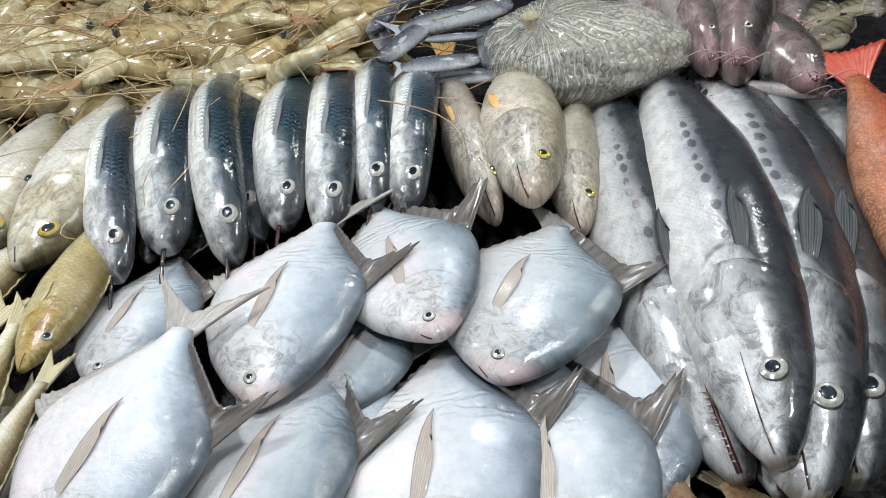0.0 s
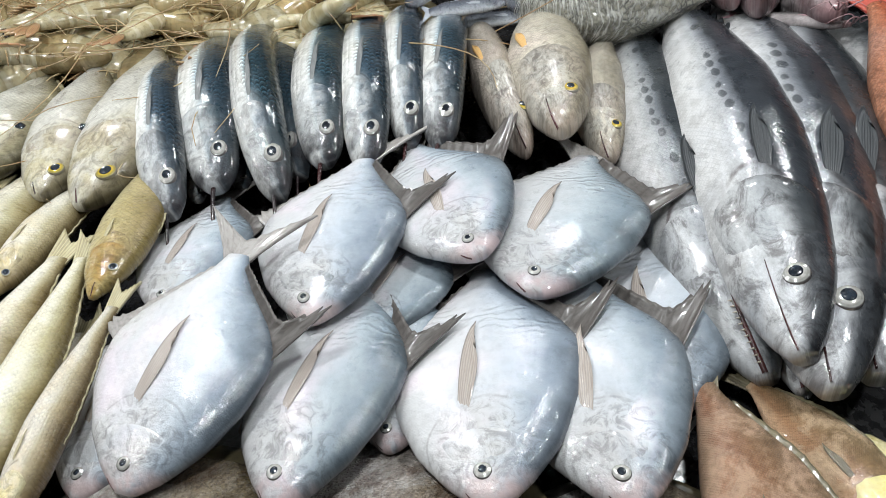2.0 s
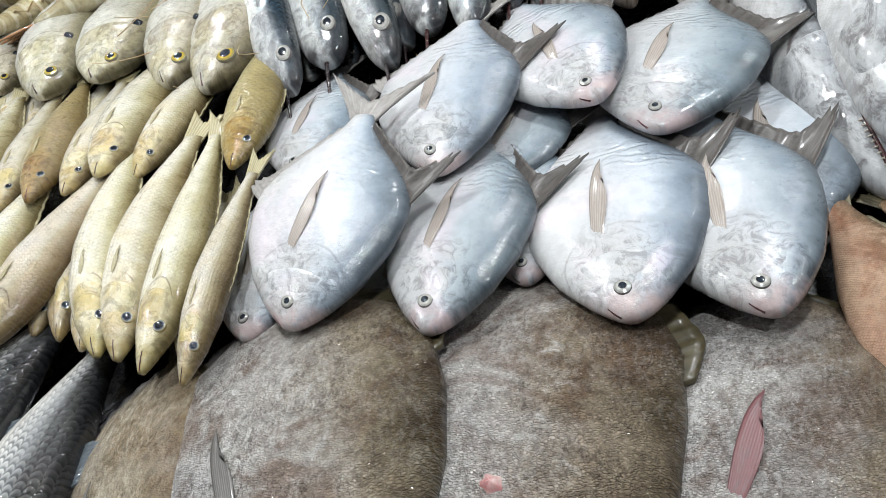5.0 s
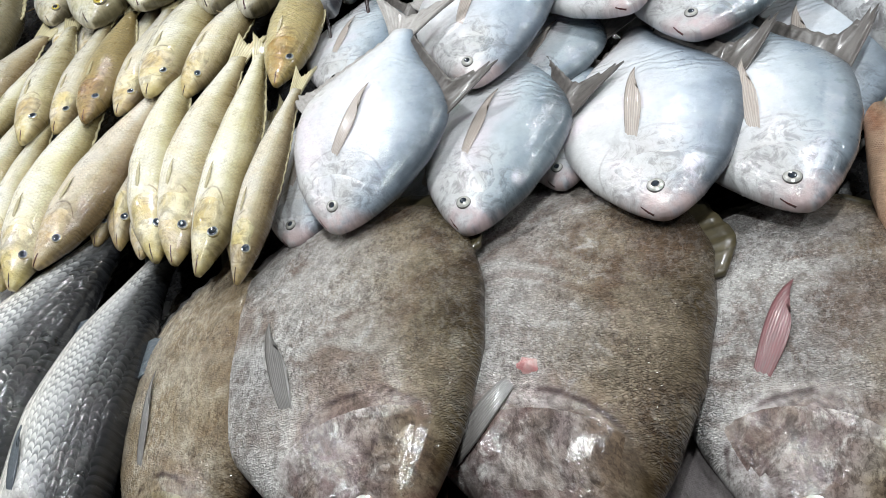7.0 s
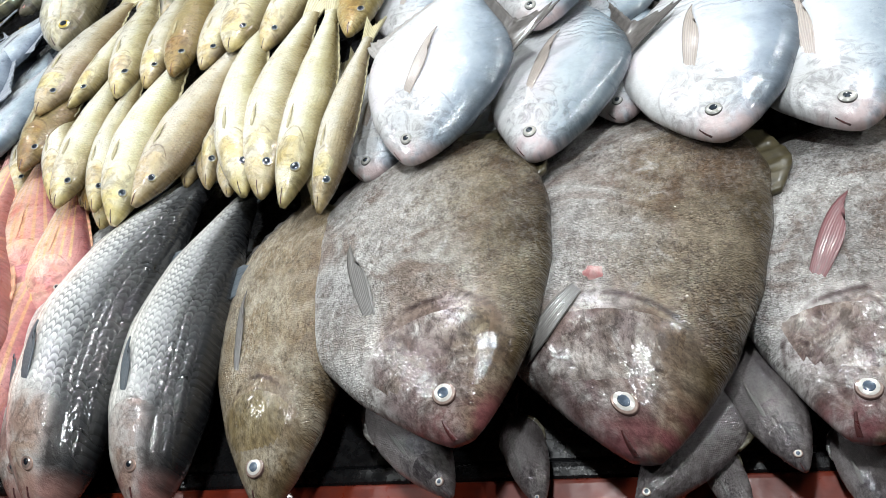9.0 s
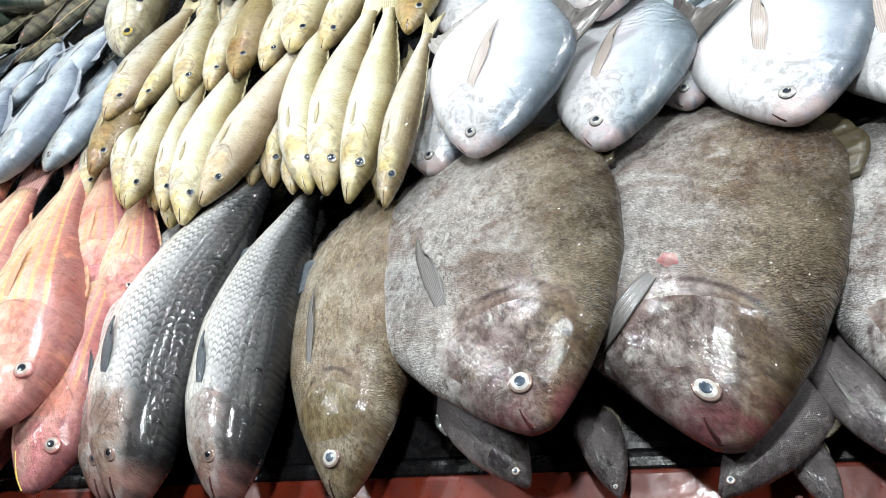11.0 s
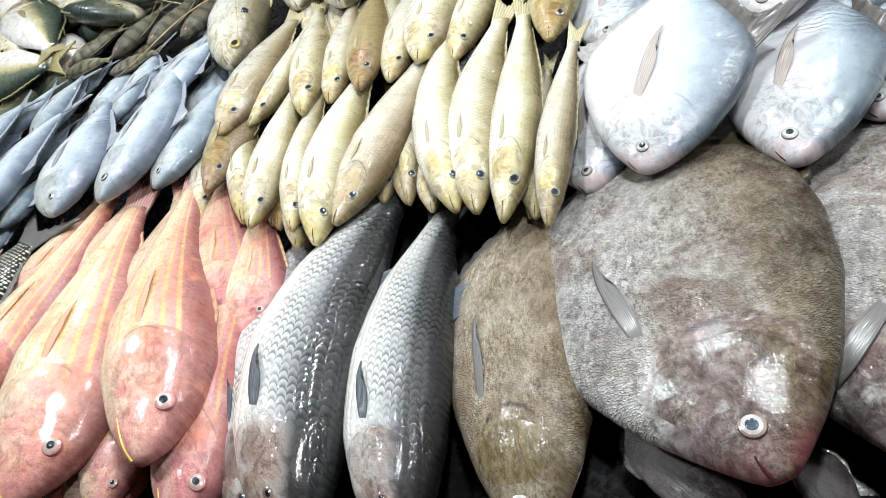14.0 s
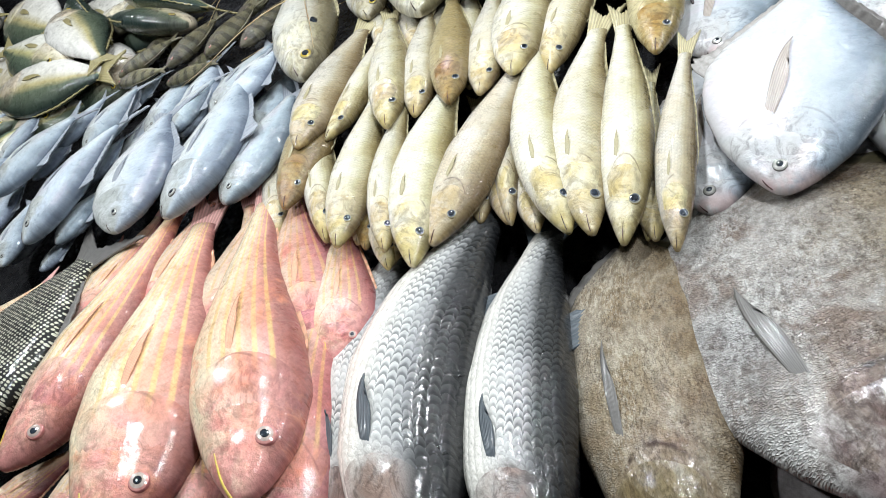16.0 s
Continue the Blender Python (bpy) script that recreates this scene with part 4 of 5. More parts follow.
def king_mackerel(a, b, roll=-21, bend=0.0, fat=1.0, sag=0.0, side=1, open_mouth=False):
    f = Fish("king_mackerel", MACKEREL, a, b, roll, side, bend, sag, fat, 1.0)
    f.body(MACKEREL_SKIN, 64, 44)
    f.gill(MACKEREL_SKIN, 0.12, 0.225, 0.55, 2.6, 0.006, 0.04)
    f.eye(0.086, 1.3, 0.0142, EYE_SILVER, BLACK, pupil=0.55)
    jaw = f.mouth(MOUTH, 0.11, 0.15, 0.25, 0.007 if open_mouth else 0.002, 1.65 if open_mouth else 1.95)
    for i in range(11 if open_mouth else 0):
        s = 0.012 + 0.0075 * i
        p = f.shape.at(np.array(s), np.array(1.62 - 0.05 * s))
        c = 0.0016
        vs = np.array([p + d for d in ((-c, 0.002, 0.002), (c, 0.002, 0.002), (0, 0.002, 0.005), (0, -0.006, 0.004))])
        f.part("tooth", vs, [(0, 1, 2), (0, 3, 1), (1, 3, 2), (2, 3, 0)], TOOTH, np.zeros((4, 3)), parent=jaw)
    f.tail(MACKEREL_FIN, 0.13, 0.75)
    f.ridge("dorsal_fin", MACKEREL_FIN, 0.54, 0.64, 0.03, True, 0.02, 0.1, 0.8, 0.006, 0)
    for i in range(8):
        s = 0.66 + 0.024 * i
        f.ridge("finlet", MACKEREL_FIN, s, s + 0.014, 0.012, True, 0, 0, 0.9, 0.004, 0, 0, 0.006)
    f.pectoral(MACKEREL_FIN, 0.235, 1.35, 0.105, 0.021, 10, 0.012)
    return tagged(f.root, "silver king mackerel with dark back and grey spots", "fish", "king mackerels")


def plain_fish(name, label, group, shape, mat, fin, eye, a, b, roll=-10, bend=0.0, fat=1.0, sag=0.0, side=1, thick=1.0, spread=0.13, fork=0.55, eye_r=0.024, eye_a=1.2, pec=0.16, lobe=0.0, spiky=0, res=36, ridge=0.014):
    f = Fish(name, shape, a, b, roll, side, bend, sag, fat, thick)
    f.body(mat, res, 26)
    f.gill(mat, 0.14, 0.25, 0.7, 2.5, 0.005, 0.04)
    f.eye(0.095, eye_a, eye_r * 0.85, eye, BLACK, pupil=0.5)
    f.mouth(MOUTH, 0.045, 0.1, 0.4, 0.0025, 2.2)
    f.tail(fin, spread, fork)
    f.ridge("dorsal_fin", fin, 0.36, 0.76, ridge, True, lobe, 0.05, 0.8, 0.006, spiky)
    if pec:
        f.pectoral(fin, 0.27, 1.75, pec, 0.022, 5, 0.004)
    return tagged(f.root, label, "fish", group)


def blue_fish(a, b, **kw):
    return plain_fish("blue_silver_fish", "small blue-silver fish heaped with others alike", "blue-silver fish", DEEP, BLUE_SKIN, BLUE_FIN, EYE_SILVER, a, b, lobe=0.05, spread=0.14, fork=0.7, pec=0.2, eye_a=1.45, **kw)


def olive_fish(a, b, **kw):
    return plain_fish("olive_striped_fish", "small dark olive fish with faint bars", "olive fish", DEEP, STRIPE_SKIN, STRIPE_FIN, EYE_PINK, a, b, **kw)


def scad(a, b, spread=0.1, **kw):
    return plain_fish("yellowtail_scad", "silver scad with dark back and yellow tail", "yellowtail scads", DEEP, SCAD_SKIN, SCAD_FIN, EYE_GOLD, a, b, spread=spread, ridge=0.005, **kw)


def slate_fish(a, b, **kw):
    return plain_fish("slate_fish", "small slate-blue fish in a dark heap", "slate-blue fish", HALFBEAK, SQUID_SKIN, BLUE_FIN, EYE_SILVER, a, b, **kw)


def catfish(a, b, **kw):
    f = plain_fish("catfish", "slimy grey-pink catfish heaped with others alike", "catfish", MULLET, CATFISH_SKIN, CATFISH_FIN, EYE_SILVER, a, b, eye_r=0.011, pec=0.12, **kw)
    tip = f.children[0].data.vertices[8].co.copy()
    for i, (dx, dy) in enumerate(((-0.05, -0.03), (0.055, -0.035), (-0.02, -0.06), (0.025, -0.055))):
        pts = [(tip.x + dx * u + 0.012 * math.sin(3 * u + i), tip.y + dy * u * (1.4 - 0.7 * u), tip.z + 0.02 * math.sin(2.6 * u)) for u in np.linspace(0, 1, 10)]
        vs, fs = tube(pts, [0.0014 * (1 - 0.75 * u) for u in np.linspace(0, 1, 10)], 6)
        mesh_part("barbel", vs, fs, CATFISH_FIN, f, "thin curved whisker", np.zeros((len(vs), 3)))
    return f


def red_snapper(a, b, **kw):
    return plain_fish("red_snapper", "large orange-red snapper with a fanned red tail", "snappers", DEEP, SNAPPER_SKIN, SNAPPER_FIN, EYE_GOLD, a, b, res=60, **kw)


def brown_fish(a, b, **kw):
    return plain_fish("orange_brown_fish", "large orange-brown fish with spiny dark fin", "orange-brown fish", DEEP, GROUPER_SKIN, GROUPER_FIN, EYE_GOLD, a, b, res=60, **kw)


def spotted_fish(a, b, **kw):
    return plain_fish("white_spotted_fish", "dark fish covered in small white spots", "spotted fish", DEEP, SPOTTED_SKIN, POMPANO_FIN, EYE_PALE, a, b, res=60, **kw)

# ---- the catch, laid out kind by kind ----

# white pomfrets
white_pomfret((-0.362, 0.366, 0.986), (-0.273, 0.664, 1.098), fat=1.18, bend=-0.012, roll=-3, lobe=0.1, label='large pearl-white pomfret with raised forked tail')
white_pomfret((-0.217, 0.540, 1.026), (-0.149, 0.867, 1.098), fat=1.14, bend=-0.046, lobe=0.11)
white_pomfret((-0.225, 0.348, 0.977), (-0.128, 0.702, 1.009), fat=0.96, bend=-0.031, lobe=0.11)
white_pomfret((-0.039, 0.342, 0.968), (-0.027, 0.723, 1.007), fat=1.10, bend=-0.007, lobe=0.11)
white_pomfret((0.081, 0.338, 0.959), (0.086, 0.714, 0.998), fat=1.04, bend=-0.033, lobe=0.11)
white_pomfret((0.132, 0.450, 0.938), (0.144, 0.825, 1.003), fat=1.10, bend=0.035, lobe=0.11)
white_pomfret((-0.033, 0.602, 1.049), (-0.137, 0.912, 1.079), fat=1.15, bend=0.004, lobe=0.2)
white_pomfret((0.021, 0.559, 1.024), (0.145, 0.880, 1.056), fat=1.30, bend=-0.030, lobe=0.1)
white_pomfret((-0.392, 0.588, 1.022), (-0.365, 0.859, 1.050), fat=1.15, bend=0.000)
white_pomfret((-0.170, 0.549, 0.989), (-0.070, 0.766, 1.028), fat=1.15)
white_pomfret((-0.425, 0.388, 0.956), (-0.405, 0.694, 1.012), label='greyish pomfret half hidden under others')
white_pomfret((-0.133, 0.424, 0.954), (-0.118, 0.706, 1.000))
white_pomfret((-0.281, 0.387, 0.943), (-0.232, 0.634, 0.985))

# grey pompanos
grey_pompano((-0.280, 0.054, 0.920), (-0.422, 0.529, 0.954), fat=1.14, bend=-0.023, thick=0.85, label='large mottled brown-grey pompano with a pale ringed eye')
grey_pompano((-0.138, 0.047, 0.885), (-0.083, 0.559, 0.935), fat=1.17, bend=-0.109, torn=True, label='large mottled grey pompano with a torn pectoral fin')
grey_pompano((0.021, 0.058, 0.880), (0.117, 0.498, 0.912), fat=1.12, bend=0.000, pec=REDDENED_FIN, label='large grey pompano with a reddened pectoral fin')
grey_pompano((-0.482, 0.022, 0.871), (-0.514, 0.477, 0.943), fat=0.69, bend=-0.025, mat=POMPANO_TAN, label='brown pompano partly under a larger one')
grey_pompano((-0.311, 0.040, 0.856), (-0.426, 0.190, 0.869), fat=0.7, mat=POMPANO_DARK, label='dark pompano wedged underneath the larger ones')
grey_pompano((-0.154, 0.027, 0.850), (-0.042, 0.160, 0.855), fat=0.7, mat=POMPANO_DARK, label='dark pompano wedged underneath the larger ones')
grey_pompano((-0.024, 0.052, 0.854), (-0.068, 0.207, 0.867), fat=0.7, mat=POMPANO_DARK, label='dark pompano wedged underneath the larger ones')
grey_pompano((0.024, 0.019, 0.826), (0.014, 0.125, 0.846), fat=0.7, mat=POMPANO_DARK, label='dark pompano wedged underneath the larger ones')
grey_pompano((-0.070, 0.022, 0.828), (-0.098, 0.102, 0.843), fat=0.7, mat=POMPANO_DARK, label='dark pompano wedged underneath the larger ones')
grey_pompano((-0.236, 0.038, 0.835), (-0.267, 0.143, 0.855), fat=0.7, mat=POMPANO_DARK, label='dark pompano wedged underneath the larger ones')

# whitings
whiting((-0.464, 0.319, 0.975), (-0.422, 0.605, 1.057), fat=0.88, bend=-0.026)
whiting((-0.515, 0.340, 0.976), (-0.498, 0.704, 1.069), fat=0.99, bend=0.008)
whiting((-0.547, 0.357, 0.981), (-0.514, 0.705, 1.070), fat=1.26, bend=-0.072)
whiting((-0.572, 0.364, 0.983), (-0.598, 0.715, 1.074), fat=1.16, bend=-0.070)
whiting((-0.731, 0.375, 0.988), (-0.617, 0.668, 1.063), fat=1.44, bend=-0.009)
whiting((-0.752, 0.350, 0.983), (-0.708, 0.671, 1.065), fat=1.44, bend=-0.073)
whiting((-0.792, 0.377, 0.990), (-0.787, 0.642, 1.060), fat=1.11, bend=-0.054)
whiting((-0.860, 0.395, 0.995), (-0.843, 0.679, 1.062), fat=1.42, bend=-0.009)
whiting((-0.888, 0.421, 0.987), (-0.981, 0.724, 1.060), fat=0.95, bend=-0.000)
whiting((-0.644, 0.407, 0.974), (-0.629, 0.719, 1.047), fat=0.76, bend=-0.048)
whiting((-0.954, 0.472, 1.015), (-0.929, 0.752, 1.080), fat=1.60, bend=0.004, mat=WHITING_BROWN, label='short brownish whiting among paler ones')
whiting((-0.801, 0.380, 0.961), (-0.768, 0.605, 1.013), fat=1.13, bend=0.000)
whiting((-0.834, 0.409, 0.973), (-0.855, 0.631, 1.026), fat=1.20, bend=-0.012, mat=WHITING_BROWN, label='short brownish whiting among paler ones')
whiting((-0.618, 0.405, 0.963), (-0.618, 0.644, 1.019), fat=1.03, bend=0.021, mat=WHITING_BROWN, label='short brownish whiting among paler ones')
whiting((-0.495, 0.368, 0.952), (-0.472, 0.628, 1.013), fat=0.75, bend=-0.006)
whiting((-0.940, 0.548, 1.058), (-0.891, 0.854, 1.094), fat=1.60, bend=-0.024)
whiting((-0.907, 0.571, 1.047), (-0.867, 0.831, 1.088), fat=1.09, bend=0.063)
whiting((-0.804, 0.550, 1.056), (-0.860, 0.863, 1.095), fat=1.20, bend=0.002)
whiting((-0.771, 0.573, 1.050), (-0.793, 0.850, 1.091), fat=1.26, bend=0.006)
whiting((-0.718, 0.569, 1.059), (-0.753, 0.868, 1.094), fat=1.28, bend=-0.002, mat=WHITING_BROWN, label='brownish yellow whiting among paler ones')
whiting((-0.681, 0.585, 1.052), (-0.687, 0.854, 1.090), fat=1.36, bend=0.018)
whiting((-0.635, 0.596, 1.063), (-0.611, 0.907, 1.101), fat=1.60, bend=-0.018)
whiting((-0.593, 0.602, 1.049), (-0.498, 0.877, 1.092), fat=1.27, bend=-0.059)
whiting((-0.461, 0.588, 1.048), (-0.458, 0.892, 1.105), fat=1.43, bend=0.013, mat=WHITING_BROWN, label='brownish whiting with a pale eye')
whiting((-0.649, 0.414, 0.971), (-0.693, 0.687, 1.026), fat=1.25)
whiting((-0.614, 0.395, 0.966), (-0.657, 0.619, 1.009), fat=1.25)
whiting((-0.486, 0.361, 0.956), (-0.493, 0.621, 1.007), fat=1.25)
whiting((-0.798, 0.375, 0.964), (-0.856, 0.599, 1.008), fat=1.25)
whiting((-0.847, 0.418, 0.975), (-0.866, 0.612, 1.011), fat=1.25)
whiting((-0.683, 0.422, 0.973), (-0.709, 0.655, 1.019), fat=1.25)
whiting((-0.975, 0.453, 0.986), (-1.040, 0.690, 1.033), fat=1.25)
whiting((-0.616, 0.636, 1.039), (-0.543, 0.846, 1.070), fat=1.25)
whiting((-0.776, 0.629, 1.034), (-0.773, 0.903, 1.083), fat=1.25)
whiting((-0.811, 0.650, 1.039), (-0.857, 0.904, 1.085), fat=1.25)
whiting((-0.710, 0.642, 1.035), (-0.738, 0.915, 1.085), fat=1.25)
whiting((-0.802, 0.738, 1.060), (-0.852, 0.944, 1.094), fat=1.25)
whiting((-0.862, 0.773, 1.069), (-0.909, 0.958, 1.098), fat=1.25)

# mullets
mullet((-0.714, 0.013, 0.893), (-0.648, 0.524, 0.957), fat=1.23, bend=-0.116, sag=0.02)
mullet((-0.602, 0.016, 0.887), (-0.597, 0.477, 0.940), fat=1.05, bend=-0.065, sag=0.02)
mullet((-0.775, 0.036, 0.859), (-0.789, 0.545, 0.939), fat=1.10, bend=-0.080)

# pink breams
pink_bream((-1.258, 0.132, 0.951), (-1.166, 0.603, 1.020), fat=0.80, bend=0.031)
pink_bream((-1.052, 0.046, 0.937), (-1.117, 0.582, 1.009), fat=1.15, bend=-0.021)
pink_bream((-0.875, 0.077, 0.956), (-1.020, 0.596, 1.010), fat=0.93, bend=-0.042)
pink_bream((-0.853, 0.031, 0.895), (-0.865, 0.497, 0.964), fat=0.88, bend=-0.063)
pink_bream((-1.006, 0.047, 0.876), (-0.996, 0.292, 0.933), fat=1.62, bend=-0.052, label='pink bream half buried in the pile')
pink_bream((-1.289, 0.340, 0.960), (-1.203, 0.577, 1.009), fat=1.2, label='pink bream half buried in the pile')
pink_bream((-1.171, 0.327, 0.955), (-1.111, 0.590, 1.010), fat=1.2, label='pink bream half buried in the pile')
pink_bream((-1.034, 0.281, 0.942), (-1.006, 0.599, 1.011), fat=1.2, label='pink bream half buried in the pile')
pink_bream((-0.888, 0.267, 0.936), (-0.988, 0.584, 1.007), fat=1.2, label='pink bream half buried in the pile')
pink_bream((-0.846, 0.263, 0.934), (-0.889, 0.511, 0.988), fat=1.2, label='pink bream half buried in the pile')
pink_bream((-1.349, 0.311, 0.954), (-1.266, 0.513, 0.995), fat=1.2, label='pink bream half buried in the pile')
pink_bream((-0.957, 0.303, 0.945), (-1.063, 0.568, 1.005), fat=1.2, label='pink bream half buried in the pile')
pink_bream((-1.332, 0.096, 0.894), (-1.185, 0.216, 0.909), label='pink bream half buried in the pile')
pink_bream((-1.019, 0.047, 0.876), (-1.075, 0.268, 0.919), label='pink bream half buried in the pile')
pink_bream((-1.535, 0.329, 0.962), (-1.377, 0.465, 0.991), label='pink bream half buried in the pile')
pink_bream((-0.979, 0.056, 0.893), (-1.050, 0.321, 0.941), fat=1.1, label='pink bream half buried in the pile')
pink_bream((-1.203, 0.072, 0.896), (-1.127, 0.250, 0.926), fat=1.1, label='pink bream half buried in the pile')
pink_bream((-0.837, 0.073, 0.884), (-0.910, 0.336, 0.942), fat=1.1, label='pink bream half buried in the pile')
pink_bream((-1.061, 0.053, 0.879), (-1.063, 0.246, 0.924), fat=1.1, label='pink bream half buried in the pile')

# halfbeaks
halfbeak((-0.413, 0.732, 1.066), (-0.524, 1.222, 1.083), fat=0.98, bend=-0.023, sag=0.15)
halfbeak((-0.361, 0.776, 1.076), (-0.459, 1.274, 1.094), fat=1.30, bend=-0.020, sag=0.15)
halfbeak((-0.280, 0.751, 1.068), (-0.386, 1.308, 1.101), fat=0.88, bend=-0.026, sag=0.15)
halfbeak((-0.226, 0.807, 1.081), (-0.245, 1.296, 1.096), fat=1.16, bend=-0.029, sag=0.15)
halfbeak((-0.168, 0.795, 1.077), (-0.201, 1.306, 1.097), fat=1.04, bend=0.003, sag=0.15, beak=False)
halfbeak((-0.116, 0.835, 1.085), (-0.132, 1.331, 1.102), fat=0.90, bend=-0.004, sag=0.15)
halfbeak((-0.073, 0.828, 1.083), (-0.051, 1.300, 1.093), fat=1.06, bend=-0.007, sag=0.15)
halfbeak((-0.264, 0.816, 1.063), (-0.342, 1.329, 1.085), fat=0.80, bend=-0.021, roll=-45, sag=0.14)
halfbeak((-0.403, 0.801, 1.047), (-0.415, 1.008, 1.061), fat=1.27, bend=-0.065, beak=False)
halfbeak((-0.347, 0.820, 1.051), (-0.363, 1.049, 1.070), fat=1.15, bend=-0.064, beak=False)

# fish with a black shoulder spot
spot_fish((-0.525, 0.738, 1.085), (-0.570, 1.202, 1.180), fat=0.90, bend=0.077)
spot_fish((-0.589, 0.763, 1.092), (-0.636, 1.158, 1.170), fat=0.92, bend=0.025)
spot_fish((-0.710, 0.803, 1.103), (-0.728, 1.146, 1.169), fat=1.26, bend=0.044)
spot_fish((-0.790, 0.787, 1.101), (-0.861, 1.156, 1.174), fat=1.02, bend=0.009)
spot_fish((-0.890, 0.838, 1.100), (-0.945, 1.088, 1.149), fat=1.00, bend=0.000)
spot_fish((-0.971, 0.699, 1.089), (-1.050, 1.072, 1.158), fat=0.89, bend=-0.005)

# croakers
croaker((0.039, 0.819, 1.064), (-0.023, 1.321, 1.168), fat=0.42, bend=-0.023, roll=0)
croaker((0.082, 0.804, 1.094), (0.109, 1.278, 1.175), fat=0.77, bend=-0.020, roll=-4)
croaker((0.143, 0.804, 1.048), (0.220, 1.191, 1.128), fat=0.61, bend=-0.057)

# king mackerels
king_mackerel((0.261, 0.460, 1.002), (0.316, 1.311, 1.159), fat=0.80, bend=0.015)
king_mackerel((0.286, 0.444, 0.971), (0.424, 1.402, 1.154), fat=0.85, bend=0.027, roll=-5)
king_mackerel((0.345, 0.476, 0.953), (0.504, 1.415, 1.145), fat=0.85, bend=0.013, roll=-5)
king_mackerel((0.243, 0.486, 0.952), (0.264, 1.331, 1.135), fat=0.75, bend=-0.034, open_mouth=True)
king_mackerel((0.409, 0.537, 0.956), (0.493, 1.350, 1.135), bend=0.13, fat=0.8)
king_mackerel((0.274, 0.473, 0.943), (0.346, 1.126, 1.075), bend=0.0, fat=0.6, open_mouth=True)

# single large fish at the ends
red_snapper((0.499, 0.584, 1.025), (0.554, 1.076, 1.180), fat=0.72, bend=0.000, spread=0.17, fork=0.2)
brown_fish((0.215, 0.192, 0.913), (0.169, 0.538, 0.960), fat=0.95)
brown_fish((0.313, 0.318, 0.911), (0.216, 0.532, 0.943))
spotted_fish((-1.471, 0.152, 0.944), (-1.292, 0.525, 1.008), fat=1.8)

# small blue-silver fish
blue_fish((-1.154, 0.488, 1.030), (-1.108, 0.811, 1.105), fat=1.20, bend=0.060)
blue_fish((-1.245, 0.479, 1.030), (-1.232, 0.751, 1.094), fat=1.90, bend=-0.060)
blue_fish((-1.435, 0.492, 1.036), (-1.327, 0.758, 1.097), fat=1.18, bend=-0.060)
blue_fish((-1.070, 0.512, 1.017), (-0.994, 0.737, 1.073), fat=1.47, bend=0.003)
blue_fish((-1.405, 0.511, 1.012), (-1.340, 0.626, 1.038), fat=1.90, bend=-0.055)
blue_fish((-1.588, 0.616, 1.068), (-1.452, 0.801, 1.109), fat=1.90, bend=-0.060)
blue_fish((-1.491, 0.474, 1.015), (-1.497, 0.626, 1.051), fat=1.85, bend=-0.060)
blue_fish((-1.128, 0.697, 1.071), (-1.023, 0.827, 1.110), fat=1.90, bend=-0.060)
blue_fish((-1.227, 0.674, 1.067), (-1.158, 0.797, 1.100), fat=1.79, bend=-0.060)
blue_fish((-1.414, 0.685, 1.073), (-1.337, 0.834, 1.112), fat=1.90, bend=-0.056)
blue_fish((-1.398, 0.510, 1.012), (-1.347, 0.638, 1.031), fat=1.55)
blue_fish((-1.527, 0.485, 1.008), (-1.506, 0.611, 1.027), fat=1.55)
blue_fish((-1.150, 0.697, 1.071), (-1.075, 0.880, 1.103), fat=1.55)
blue_fish((-1.208, 0.680, 1.058), (-1.207, 0.883, 1.106), fat=1.55)
blue_fish((-1.286, 0.701, 1.065), (-1.262, 0.878, 1.096), fat=1.55)
blue_fish((-1.412, 0.701, 1.067), (-1.380, 0.894, 1.102), fat=1.55)
blue_fish((-1.528, 0.741, 1.068), (-1.453, 0.871, 1.098), fat=1.55)
blue_fish((-1.670, 0.748, 1.073), (-1.656, 0.905, 1.099), fat=1.55)
blue_fish((-1.090, 0.826, 1.071), (-1.083, 0.910, 1.090), fat=1.72)
blue_fish((-1.070, 0.649, 1.034), (-1.044, 0.825, 1.069), fat=1.72)
blue_fish((-1.282, 0.611, 1.024), (-1.236, 0.736, 1.052), fat=1.72)
blue_fish((-1.182, 0.590, 1.017), (-1.154, 0.701, 1.042), fat=1.72)
blue_fish((-1.418, 0.641, 1.033), (-1.370, 0.758, 1.060), fat=1.72)
blue_fish((-1.563, 0.686, 1.046), (-1.510, 0.825, 1.078), fat=1.72)
blue_fish((-1.712, 0.692, 1.050), (-1.665, 0.837, 1.084), fat=1.72)
blue_fish((-1.131, 0.771, 1.058), (-1.077, 0.864, 1.079), fat=1.72)
blue_fish((-1.413, 0.818, 1.070), (-1.339, 0.908, 1.094), fat=1.72)
blue_fish((-1.459, 0.494, 0.979), (-1.387, 0.562, 1.004), fat=1.72)
blue_fish((-1.833, 0.840, 1.097), (-1.727, 0.906, 1.111), fat=1.72)

# olive fish and scads
olive_fish((0.561, 1.243, 1.189), (0.608, 1.180, 1.173), fat=1.20, bend=0.000, thick=1.2)
olive_fish((0.634, 1.265, 1.193), (0.529, 1.179, 1.174), fat=1.20, bend=0.000, thick=1.2)
olive_fish((0.613, 1.170, 1.171), (0.531, 1.117, 1.160), fat=1.20, bend=0.000, thick=1.2)
olive_fish((0.696, 1.268, 1.192), (0.609, 1.237, 1.187), fat=1.20, bend=0.000, thick=1.2)
olive_fish((0.552, 1.149, 1.167), (0.661, 1.241, 1.187), fat=1.20, bend=0.000, thick=1.2)
olive_fish((0.687, 1.218, 1.181), (0.687, 1.345, 1.210), fat=1.20, bend=0.000, thick=1.2)
